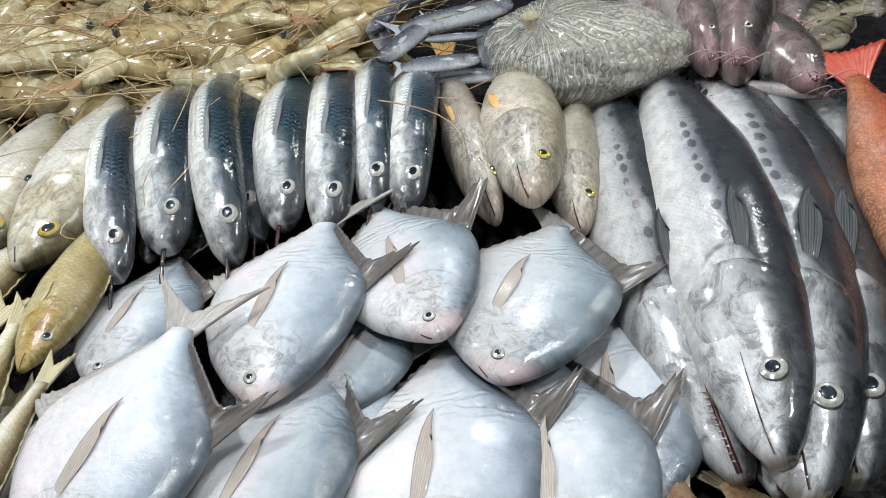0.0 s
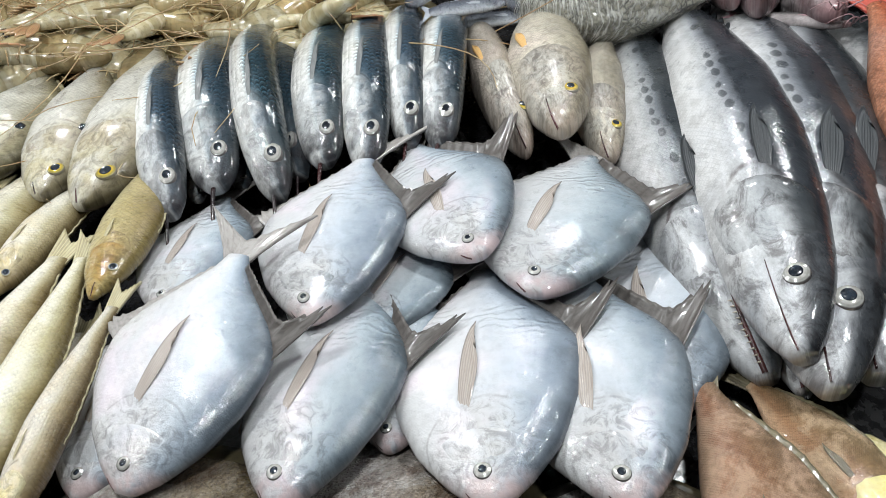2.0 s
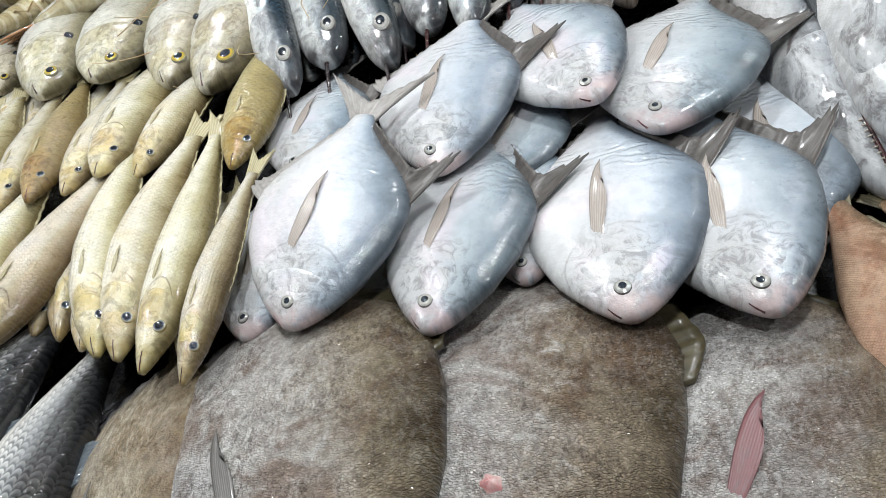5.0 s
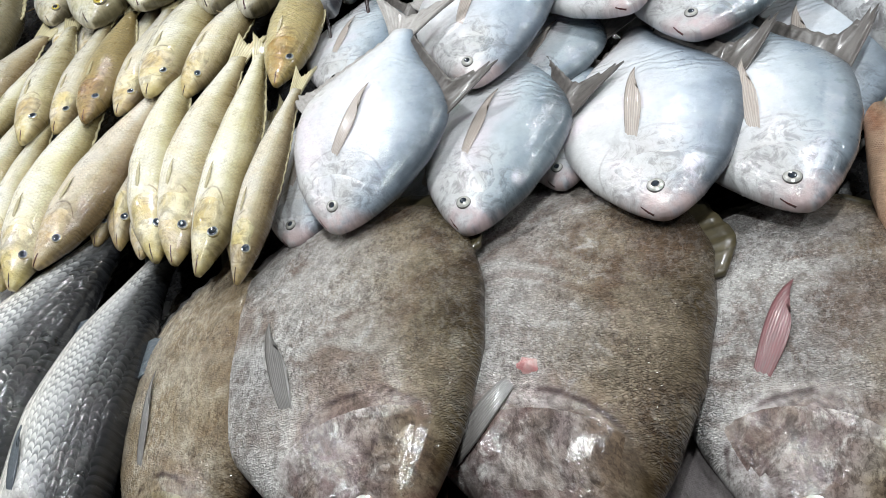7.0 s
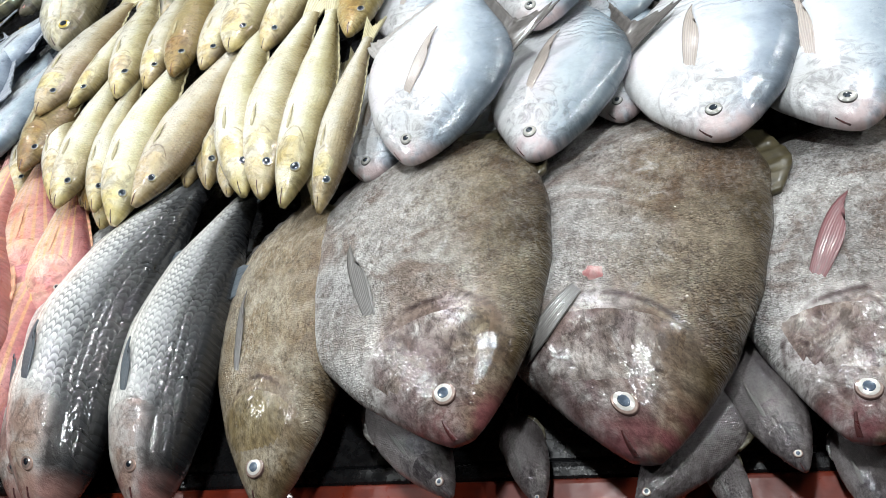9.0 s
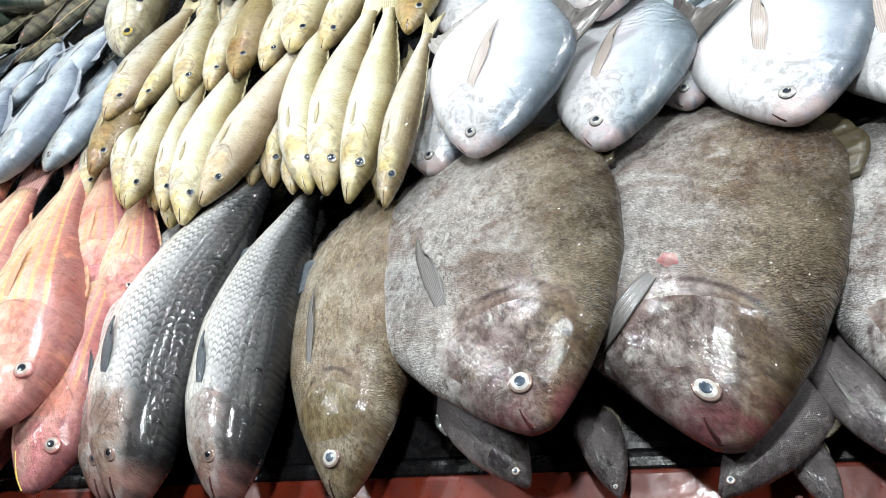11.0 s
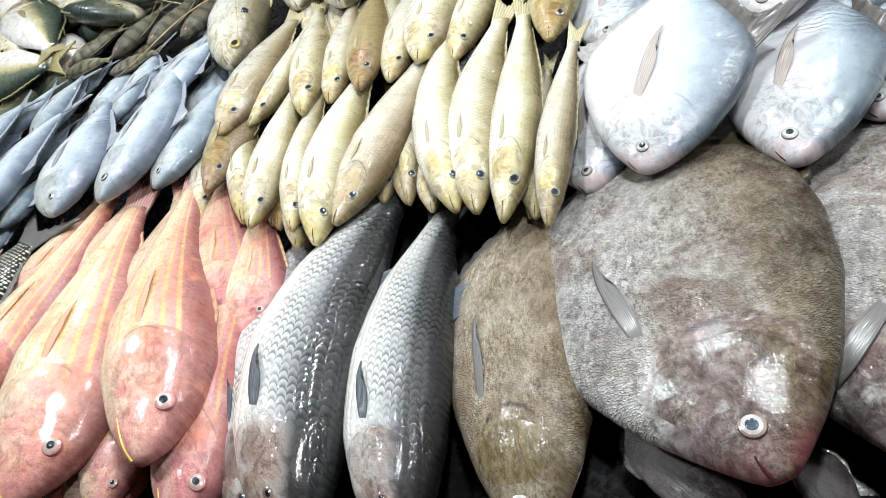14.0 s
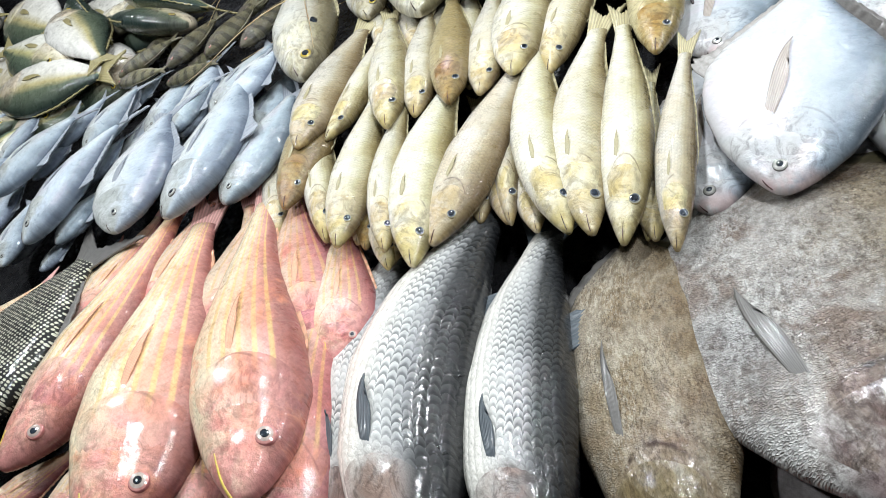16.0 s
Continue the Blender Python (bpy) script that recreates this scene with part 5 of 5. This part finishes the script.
olive_fish((0.596, 1.312, 1.204), (0.683, 1.291, 1.198), fat=1.20, bend=0.000, thick=1.2)
olive_fish((-1.301, 0.858, 1.112), (-1.221, 0.984, 1.140), fat=1.35, thick=1.2)
olive_fish((-1.217, 0.859, 1.111), (-1.135, 0.990, 1.140), fat=1.35, thick=1.2)
olive_fish((-1.140, 0.854, 1.108), (-1.065, 0.977, 1.136), fat=1.35, thick=1.2)
olive_fish((-1.421, 0.871, 1.117), (-1.308, 0.952, 1.134), fat=1.35, thick=1.2)
olive_fish((-1.286, 0.810, 1.100), (-1.180, 0.839, 1.105), fat=1.35, thick=1.2)
olive_fish((-1.414, 0.850, 1.112), (-1.298, 0.857, 1.112), fat=1.35, thick=1.2)
scad((-1.581, 0.950, 1.149), (-1.882, 1.104, 1.185), roll=5, side=-1, fat=1.15)
scad((-1.769, 0.918, 1.134), (-1.429, 0.900, 1.124), roll=12, fat=1.2)
scad((-1.689, 1.133, 1.199), (-1.454, 0.896, 1.134), side=-1, fat=1.2, roll=14)
scad((-1.295, 0.972, 1.139), (-1.595, 1.126, 1.170), side=-1, roll=-40, fat=1.2)
scad((-1.523, 1.159, 1.183), (-1.226, 1.000, 1.134), roll=-50, fat=1.2)
scad((-1.737, 1.216, 1.184), (-1.492, 0.987, 1.126), roll=-70, side=-1)
scad((-2.280, 1.503, 1.261), (-2.021, 1.290, 1.206))
olive_fish((-1.565, 1.047, 1.141), (-1.470, 1.136, 1.155), fat=1.5, thick=1.1)
olive_fish((-1.411, 0.951, 1.116), (-1.329, 1.036, 1.129), fat=1.5, thick=1.1)
olive_fish((-1.198, 0.971, 1.116), (-1.131, 1.084, 1.137), fat=1.5, thick=1.1)
olive_fish((-1.637, 0.944, 1.118), (-1.536, 1.009, 1.126), fat=1.5, thick=1.1)
olive_fish((-1.278, 0.868, 1.094), (-1.173, 0.921, 1.099), fat=1.5, thick=1.1)
olive_fish((-1.679, 1.116, 1.159), (-1.586, 1.222, 1.177), fat=1.5, thick=1.1)
scad((-1.844, 1.056, 1.138), (-2.146, 1.206, 1.179), side=-1, fat=1.35)
scad((-2.049, 1.265, 1.191), (-2.307, 1.479, 1.246), side=-1, fat=1.35)
scad((-1.718, 0.875, 1.093), (-1.968, 0.869, 1.097), side=-1, fat=1.35)
scad((-1.748, 0.770, 1.069), (-1.667, 0.869, 1.091), side=-1, fat=1.35)
scad((-1.754, 1.005, 1.114), (-2.066, 1.135, 1.147), side=-1, fat=1.5, roll=12)
scad((-1.601, 0.990, 1.108), (-1.868, 1.194, 1.159), side=-1, fat=1.5, roll=12)
scad((-2.021, 1.334, 1.197), (-1.728, 1.168, 1.149), side=1, fat=1.5, roll=12)
scad((-1.521, 1.085, 1.129), (-1.794, 1.282, 1.177), side=-1, fat=1.5, roll=12)
scad((-1.430, 1.123, 1.136), (-1.714, 1.305, 1.181), side=-1, fat=1.5, roll=12)
scad((-1.427, 0.902, 1.085), (-1.729, 1.054, 1.121), side=-1, fat=1.5, roll=12)
scad((-1.723, 0.841, 1.076), (-1.518, 0.905, 1.082), side=1, fat=1.5, roll=12)
scad((-1.587, 0.873, 1.081), (-1.906, 0.986, 1.108), side=-1, fat=1.5, roll=12)
scad((-1.620, 1.198, 1.157), (-1.340, 1.011, 1.104), side=1, fat=1.5, roll=12)
blue_fish((-1.529, 0.512, 0.990), (-1.524, 0.719, 1.038), fat=1.8)
blue_fish((-1.654, 0.579, 1.008), (-1.606, 0.738, 1.044), fat=1.8)
blue_fish((-1.463, 0.628, 1.016), (-1.437, 0.793, 1.054), fat=1.8)
blue_fish((-1.346, 0.677, 1.025), (-1.333, 0.864, 1.069), fat=1.8)
blue_fish((-1.252, 0.655, 1.018), (-1.235, 0.806, 1.054), fat=1.8)
blue_fish((-1.145, 0.678, 1.022), (-1.144, 0.863, 1.065), fat=1.8)
blue_fish((-1.778, 0.720, 1.043), (-1.761, 0.896, 1.084), fat=1.8)
blue_fish((-1.051, 0.576, 0.996), (-1.038, 0.723, 1.030), fat=1.8)

# slate-blue fish behind the halfbeaks
slate_fish((0.096, 1.269, 1.233), (-0.113, 1.182, 1.217), fat=1.40, bend=0.000)
slate_fish((0.043, 1.186, 1.205), (-0.065, 1.180, 1.205), fat=1.50, bend=0.000, roll=8)
slate_fish((0.035, 1.113, 1.188), (-0.102, 1.097, 1.186), fat=1.60, bend=0.000)
slate_fish((-0.117, 1.102, 1.198), (-0.032, 1.235, 1.227), fat=1.50, bend=0.000, side=-1)
slate_fish((0.053, 1.119, 1.169), (0.052, 1.301, 1.212), fat=1.30, bend=0.000)
slate_fish((-0.139, 1.214, 1.214), (-0.067, 1.380, 1.252), fat=1.40, bend=0.000)
slate_fish((-0.100, 1.295, 1.233), (0.020, 1.404, 1.256), fat=1.30, bend=0.000)
slate_fish((-0.098, 1.173, 1.184), (-0.163, 1.336, 1.224), fat=1.20, bend=0.000)
slate_fish((0.078, 1.123, 1.159), (-0.062, 1.120, 1.161), fat=1.50, bend=0.000)

# catfish
catfish((0.368, 1.054, 1.168), (0.369, 1.596, 1.275), fat=0.63, bend=0.023)
catfish((0.396, 1.032, 1.162), (0.586, 1.657, 1.286), fat=0.70, bend=0.014)
catfish((0.503, 1.010, 1.145), (0.451, 1.401, 1.198), fat=1.13, bend=0.024)
catfish((0.527, 1.018, 1.126), (0.362, 1.097, 1.138), fat=0.50, bend=0.000, thick=0.6)
catfish((0.353, 1.258, 1.186), (0.323, 1.598, 1.256))
catfish((0.538, 1.199, 1.169), (0.679, 1.521, 1.232))

# ---- shrimps ----


def shrimp_skin(name, tint, other, band):
    k = Nodes(name)
    vec, s, y, v, rnd, plain = k.rest()
    m = k.noise(vec, 9, 5, 0.65)
    col = k.mix(k.span(m, 0.35, 0.7), tint, other)
    seg = k.math("SINE", k.math("MULTIPLY", s, 62.0))
    col = k.mix(k.span(seg, 0.55, 0.95, 0, 0.5), col, band)
    col = k.mix(k.span(k.noise(vec, 60, 4), 0.5, 0.75, 0, 0.5), col, (0.16, 0.13, 0.07))
    hsv = k.add("ShaderNodeHueSaturation")
    k.link(k.math("MULTIPLY_ADD", rnd, 0.5, 0.7), hsv.inputs["Value"])
    k.put(hsv.inputs["Color"], col)
    return k.surface(hsv.outputs[0], 0.22, 0.0, k.bump(k.noise(vec, 30, 4), 0.3, 0.001), 0.9, 0.06, 0.5, 0.15)


SHRIMP = shrimp_skin("raw_shrimp_shell", (0.52, 0.46, 0.3), (0.36, 0.3, 0.16), (0.68, 0.64, 0.5))
SHRIMP_HEAD = shrimp_skin("raw_shrimp_head", (0.42, 0.34, 0.18), (0.26, 0.18, 0.08), (0.5, 0.38, 0.2))
SHRIMP_TAIL = fin_skin("shrimp_tail_skin", (0.45, 0.32, 0.16), (0.4, 0.1, 0.05), 0.2, 20)
FEELER = plain_skin("shrimp_feeler", (0.5, 0.4, 0.22), (0.34, 0.2, 0.1), 40, 0.3)


def shrimp(curl, seed):
    """A raw shrimp lying on its side, about 11 cm long, curled by so many degrees."""
    rng = np.random.default_rng(seed)
    root = new("shrimp")
    long, n, m = 0.11, 46, 12
    t = np.linspace(0, 1, n)
    ang = np.radians(curl) * np.clip((t - 0.32) / 0.68, 0, 1) ** 1.2
    dx, dy = np.cos(ang) * long / (n - 1), -np.sin(ang) * long / (n - 1)
    cx, cy = np.cumsum(dx) - long * 0.4, np.cumsum(dy)
    r = np.interp(t, (0, 0.06, 0.2, 0.36, 0.6, 0.85, 1), (0.003, 0.008, 0.0115, 0.0118, 0.0102, 0.0066, 0.0036))
    saw = np.where(t > 0.37, 1 + 0.09 * (1 - ((t * 10.5) % 1)), 1.0)
    a = np.linspace(0, 2 * np.pi, m, endpoint=False)
    T, A = np.meshgrid(t, a, indexing="ij")
    R = (r * saw)[:, None]
    X = cx[:, None] + np.sin(ang)[:, None] * R * 1.15 * np.cos(A)
    Y = cy[:, None] + np.cos(ang)[:, None] * R * 1.15 * np.cos(A)
    Z = R * 0.82 * np.sin(A)
    p = np.stack((X, Y, Z), -1)
    rest = np.stack((T, np.cos(A) * 0.1, np.cos(A)), -1)
    cut = 18
    for nm, lo, hi, mat in (("carapace", 0, cut + 1, SHRIMP_HEAD), ("tail_shell", cut, n, SHRIMP)):
        q = p[lo:hi].copy()
        if nm == "carapace":
            q[:, :, 2] *= 1.06
        k = hi - lo
        mesh_part(nm, q.reshape(-1, 3), grid_faces(k, m, wrap=True) + [tuple(range(m))[::-1], tuple(range((k - 1) * m, k * m))], mat, root, "", rest[lo:hi].reshape(-1, 3))
    d = np.array((math.cos(ang[-1]), -math.sin(ang[-1])))
    e = np.array((-d[1], d[0]))
    for w in (-0.5, -0.18, 0.18, 0.5):
        u, v = np.meshgrid(np.linspace(0, 1, 5), np.linspace(-1, 1, 5), indexing="ij")
        wd = 0.0032 * np.sin(np.pi * np.clip(0.15 + 0.8 * u, 0, 1))
        f = d * math.cos(w) + e * math.sin(w)
        g = np.array((-f[1], f[0]))
        q = np.stack((cx[-1] + f[0] * u * 0.02 + g[0] * v * wd, cy[-1] + f[1] * u * 0.02 + g[1] * v * wd, 0.002 * w + 0 * u), -1)
        vs, fs = slab(q, 0.0009)
        rs = np.stack((u, v, 0 * u), -1).reshape(-1, 3)
        mesh_part("tail_fan", vs, fs, SHRIMP_TAIL, root, "", np.concatenate((rs, rs)))
    for i, (ax, ay) in enumerate(((-0.13, 0.06), (-0.11, -0.05))):
        pts = [(cx[0] + ax * u + 0.01 * math.sin(4 * u + seed), cy[0] + 0.003 + ay * u * u + 0.012 * math.sin(5 * u + i), 0.004 + 0.012 * math.sin(3 * u)) for u in np.linspace(0, 1, 12)]
        vs, fs = tube(pts, [0.0006 - 0.0004 * u for u in np.linspace(0, 1, 12)], 5)
        mesh_part("antenna", vs, fs, FEELER, root)
    vs, fs = tube([(cx[0] + 0.006 - 0.034 * u, cy[0] + 0.007 + 0.004 * u * u, 0.001) for u in np.linspace(0, 1, 6)], [0.002 * (1 - u) + 0.0004 for u in np.linspace(0, 1, 6)], 6)
    mesh_part("rostrum", vs, fs, SHRIMP_HEAD, root, "", np.tile((0.1, 0.1, 0.5), (len(vs), 1)))
    for i in range(7):
        j = int(6 + i * 4)
        ln = 0.02 if i < 5 else 0.012
        pts = [(cx[j] - 0.012 * u + 0.003 * rng.normal(), cy[j] - r[j] * 0.8 - ln * u, 0.006 * rng.normal() * u) for u in np.linspace(0, 1, 4)]
        vs, fs = tube(pts, (0.0008, 0.0007, 0.0005, 0.0003), 5)
        mesh_part("leg", vs, fs, FEELER, root)
    sx, sy = cx[3], cy[3] + r[3] * 0.5
    vs, fs = tube([(sx, sy, 0.004), (sx - 0.001, sy + 0.002, 0.007), (sx - 0.001, sy + 0.002, 0.0095), (sx - 0.001, sy + 0.002, 0.0102)], (0.0012, 0.0022, 0.0022, 0.0005), 8)
    mesh_part("eye", vs, fs, BLACK, root)
    return tagged(root, "raw grey-brown shrimp with long feelers in a heap", "shrimp", "heap of shrimps")


rng = np.random.default_rng(4)
models = [shrimp(c, i) for i, c in enumerate((70, 120, 165, 210))]


def in_heap(x, y):
    return y > 1.055 + 0.17 * (x + 0.67) and x < -0.12 - 0.05 * (y - 1.1)


heap = []
for layer, count in ((-0.065, 60), (-0.035, 70), (-0.004, 70)):
    n = 0
    while n < count:
        x, y = rng.uniform(-1.02, -0.12), rng.uniform(0.98, 1.6)
        if not in_heap(x, y) or (layer > -0.02 and not in_heap(x, y - 0.02)):
            continue
        n += 1
        heap.append((x, y, bed(x, y, layer + rng.uniform(-0.008, 0.012))))
for i, (x, y, z) in enumerate(heap):
    m = pose(x, y, z, 13 + rng.uniform(-18, 18), rng.uniform(-18, 18), rng.uniform(0, 360)) @ Matrix.Scale(rng.uniform(1.4, 1.85), 4)
    if rng.random() < 0.4:
        m = m @ pose(0, 0, 0, 180, 0, 0)
    if i < len(models):
        models[i].matrix_basis = m
    else:
        copy_thing(models[i % 4], m)

# ---- knotted plastic bag of shelled meat ----


def bag(x, y):
    k = Nodes("bag_filling")
    co = k.add("ShaderNodeTexCoord").outputs["Object"]
    d = k.cells(co, 95, 0.9)
    col = k.mix(k.span(d, 0.0, 0.22), (0.035, 0.035, 0.028), (0.42, 0.41, 0.34))
    col = k.mix(k.span(k.noise(co, 30, 5), 0.35, 0.65, 0, 0.6), col, (0.3, 0.28, 0.2))
    filling = k.surface(col, 0.3, 0, k.bump(d, 1.0, 0.004), 0.8, 0.1)
    k = Nodes("bag_film")
    co = k.add("ShaderNodeTexCoord").outputs["Object"]
    sep = k.add("ShaderNodeSeparateXYZ")
    k.link(co, sep.inputs[0])
    ang = k.math("ARCTAN2", k.math("ADD", sep.outputs[1], 0.02), k.math("ADD", sep.outputs[0], 0.075))
    comb = k.add("ShaderNodeCombineXYZ")
    k.link(k.math("MULTIPLY", ang, 9.0), comb.inputs[0])
    k.link(k.math("MULTIPLY", sep.outputs[2], 14.0), comb.inputs[1])
    folds = k.noise(comb.outputs[0], 2.4, 5, 0.7)
    crease = k.noise(co, 38, 6, 0.7, 1.2)
    near = k.span(k.math("ADD", sep.outputs[0], 0.075), 0.17, 0.0)
    hgt = k.math("ADD", k.math("MULTIPLY", folds, 1.3), k.math("MULTIPLY", crease, 0.5))
    film = k.surface((0.85, 0.85, 0.8), 0.12, 0, k.bump(hgt, 0.9, 0.012), 0.6, 0.05)
    white = k.math("MULTIPLY", k.span(folds, 0.45, 0.7), k.math("MULTIPLY_ADD", near, 0.9, 0.35))
    k.put(k.bsdf.inputs["Alpha"], k.math("ADD", white, 0.2, clamp=True))
    root = new("plastic_bag")
    root.location = (x, y, bed(x, y, 0.01))
    tilt = Matrix.Rotation(-0.18, 3, "Z") @ Matrix.Rotation(math.atan(SLOPE_Y), 3, "X")

    def blob(grow, wrinkle):
        nu, nv = 46, 72
        vs = []
        for i in range(nu):
            ph = math.pi * i / (nu - 1)
            for j in range(nv):
                th = 2 * math.pi * j / nv
                d = Vector((math.sin(ph) * math.cos(th), math.sin(ph) * math.sin(th), math.cos(ph)))
                rr = 1 + 0.08 * noise.noise(d * 2.1) + 0.035 * noise.noise(d * 6)
                taper = 1 - 0.22 * d.x
                q = Vector((d.x * 0.155 * rr, d.y * 0.1 * rr * taper, d.z * 0.075 * rr * taper))
                a = math.atan2(q.y + 0.02, q.x + 0.075)
                near = math.exp(-((q.x + 0.075) ** 2 + (q.y + 0.02) ** 2) / 0.006) * (1 if q.z > 0 else 0)
                q *= 1 + grow + wrinkle * (0.5 * math.sin(a * 23 + 2 * noise.noise(q * 20)) + noise.noise(q * 60)) * (0.4 + near)
                q.z -= 0.012 * near
                vs.append(tilt @ q)
        return vs, grid_faces(nu, nv, wrap=True)

    v, f = blob(-0.03, 0.006)
    mesh_part("filling", v, f, filling, root, "grey mottled shelled meat")
    v, f = blob(0.02, 0.03)
    mesh_part("film", v, f, film, root, "clear crinkled plastic film")
    ring = []
    n, m = 10, 26
    for i in range(n):
        u = i / (n - 1)
        for j in range(m):
            w = 2 * math.pi * j / m
            rr = (0.008 + 0.006 * u * u) * (1 + 0.2 * math.sin(w * 9) * u)
            ring.append(tilt @ Vector((-0.082 + rr * math.cos(w), -0.04 + rr * math.sin(w), 0.06 + 0.02 * u)))
    mesh_part("knot", ring, grid_faces(n, m, wrap=True), plain_skin("knot_film", (0.5, 0.43, 0.3), (0.6, 0.56, 0.45), 60, 0.2, 0, 0.6), root, "twisted gathered neck of the bag")
    return tagged(root, "knotted clear plastic bag of grey shelled meat", "plastic bag")


bag(0.2, 1.14)

# ---- pale fillets at the end of the stall ----


def fillet(x, y, dz, turn, long, wide, tint, other, label):
    mat = plain_skin("fillet_flesh", tint, other, 16, 0.3, 0, 0.7, 0.35, 0.2)
    root = new("fish_fillet")
    root.matrix_basis = pose(x, y, bed(x, y, dz), 13, 0, turn)
    n, m = 24, 18
    vs = []
    for i in range(n):
        u = i / (n - 1)
        w = wide * math.sin(math.pi * (0.1 + 0.83 * u)) ** 0.6
        for j in range(m):
            a = 2 * math.pi * j / m
            c, s = math.cos(a), math.sin(a)
            vs.append(((u - 0.5) * long + 0.004 * noise.noise((u * 5, c, s)), w * c * (1 + 0.1 * noise.noise((u * 7, c * 2, 3))), 0.026 * s * abs(s) ** -0.3 * (0.5 + 0.5 * math.sin(math.pi * u)) if abs(s) > 1e-4 else 0))
    mesh_part("flesh", vs, grid_faces(n, m, wrap=True, flip=True) + [tuple(range(m)), tuple(range((n - 1) * m, n * m))[::-1]], mat, root)
    return tagged(root, label, "fillet", "fillets")


fillet(0.335, 0.315, -0.06, 105, 0.24, 0.06, (0.72, 0.62, 0.22), (0.8, 0.72, 0.42), "thick yellowish fish piece with smooth skin")
fillet(0.385, 0.29, -0.035, 95, 0.24, 0.05, (0.84, 0.66, 0.46), (0.84, 0.76, 0.62), "pale peach fish fillet with soft edges")
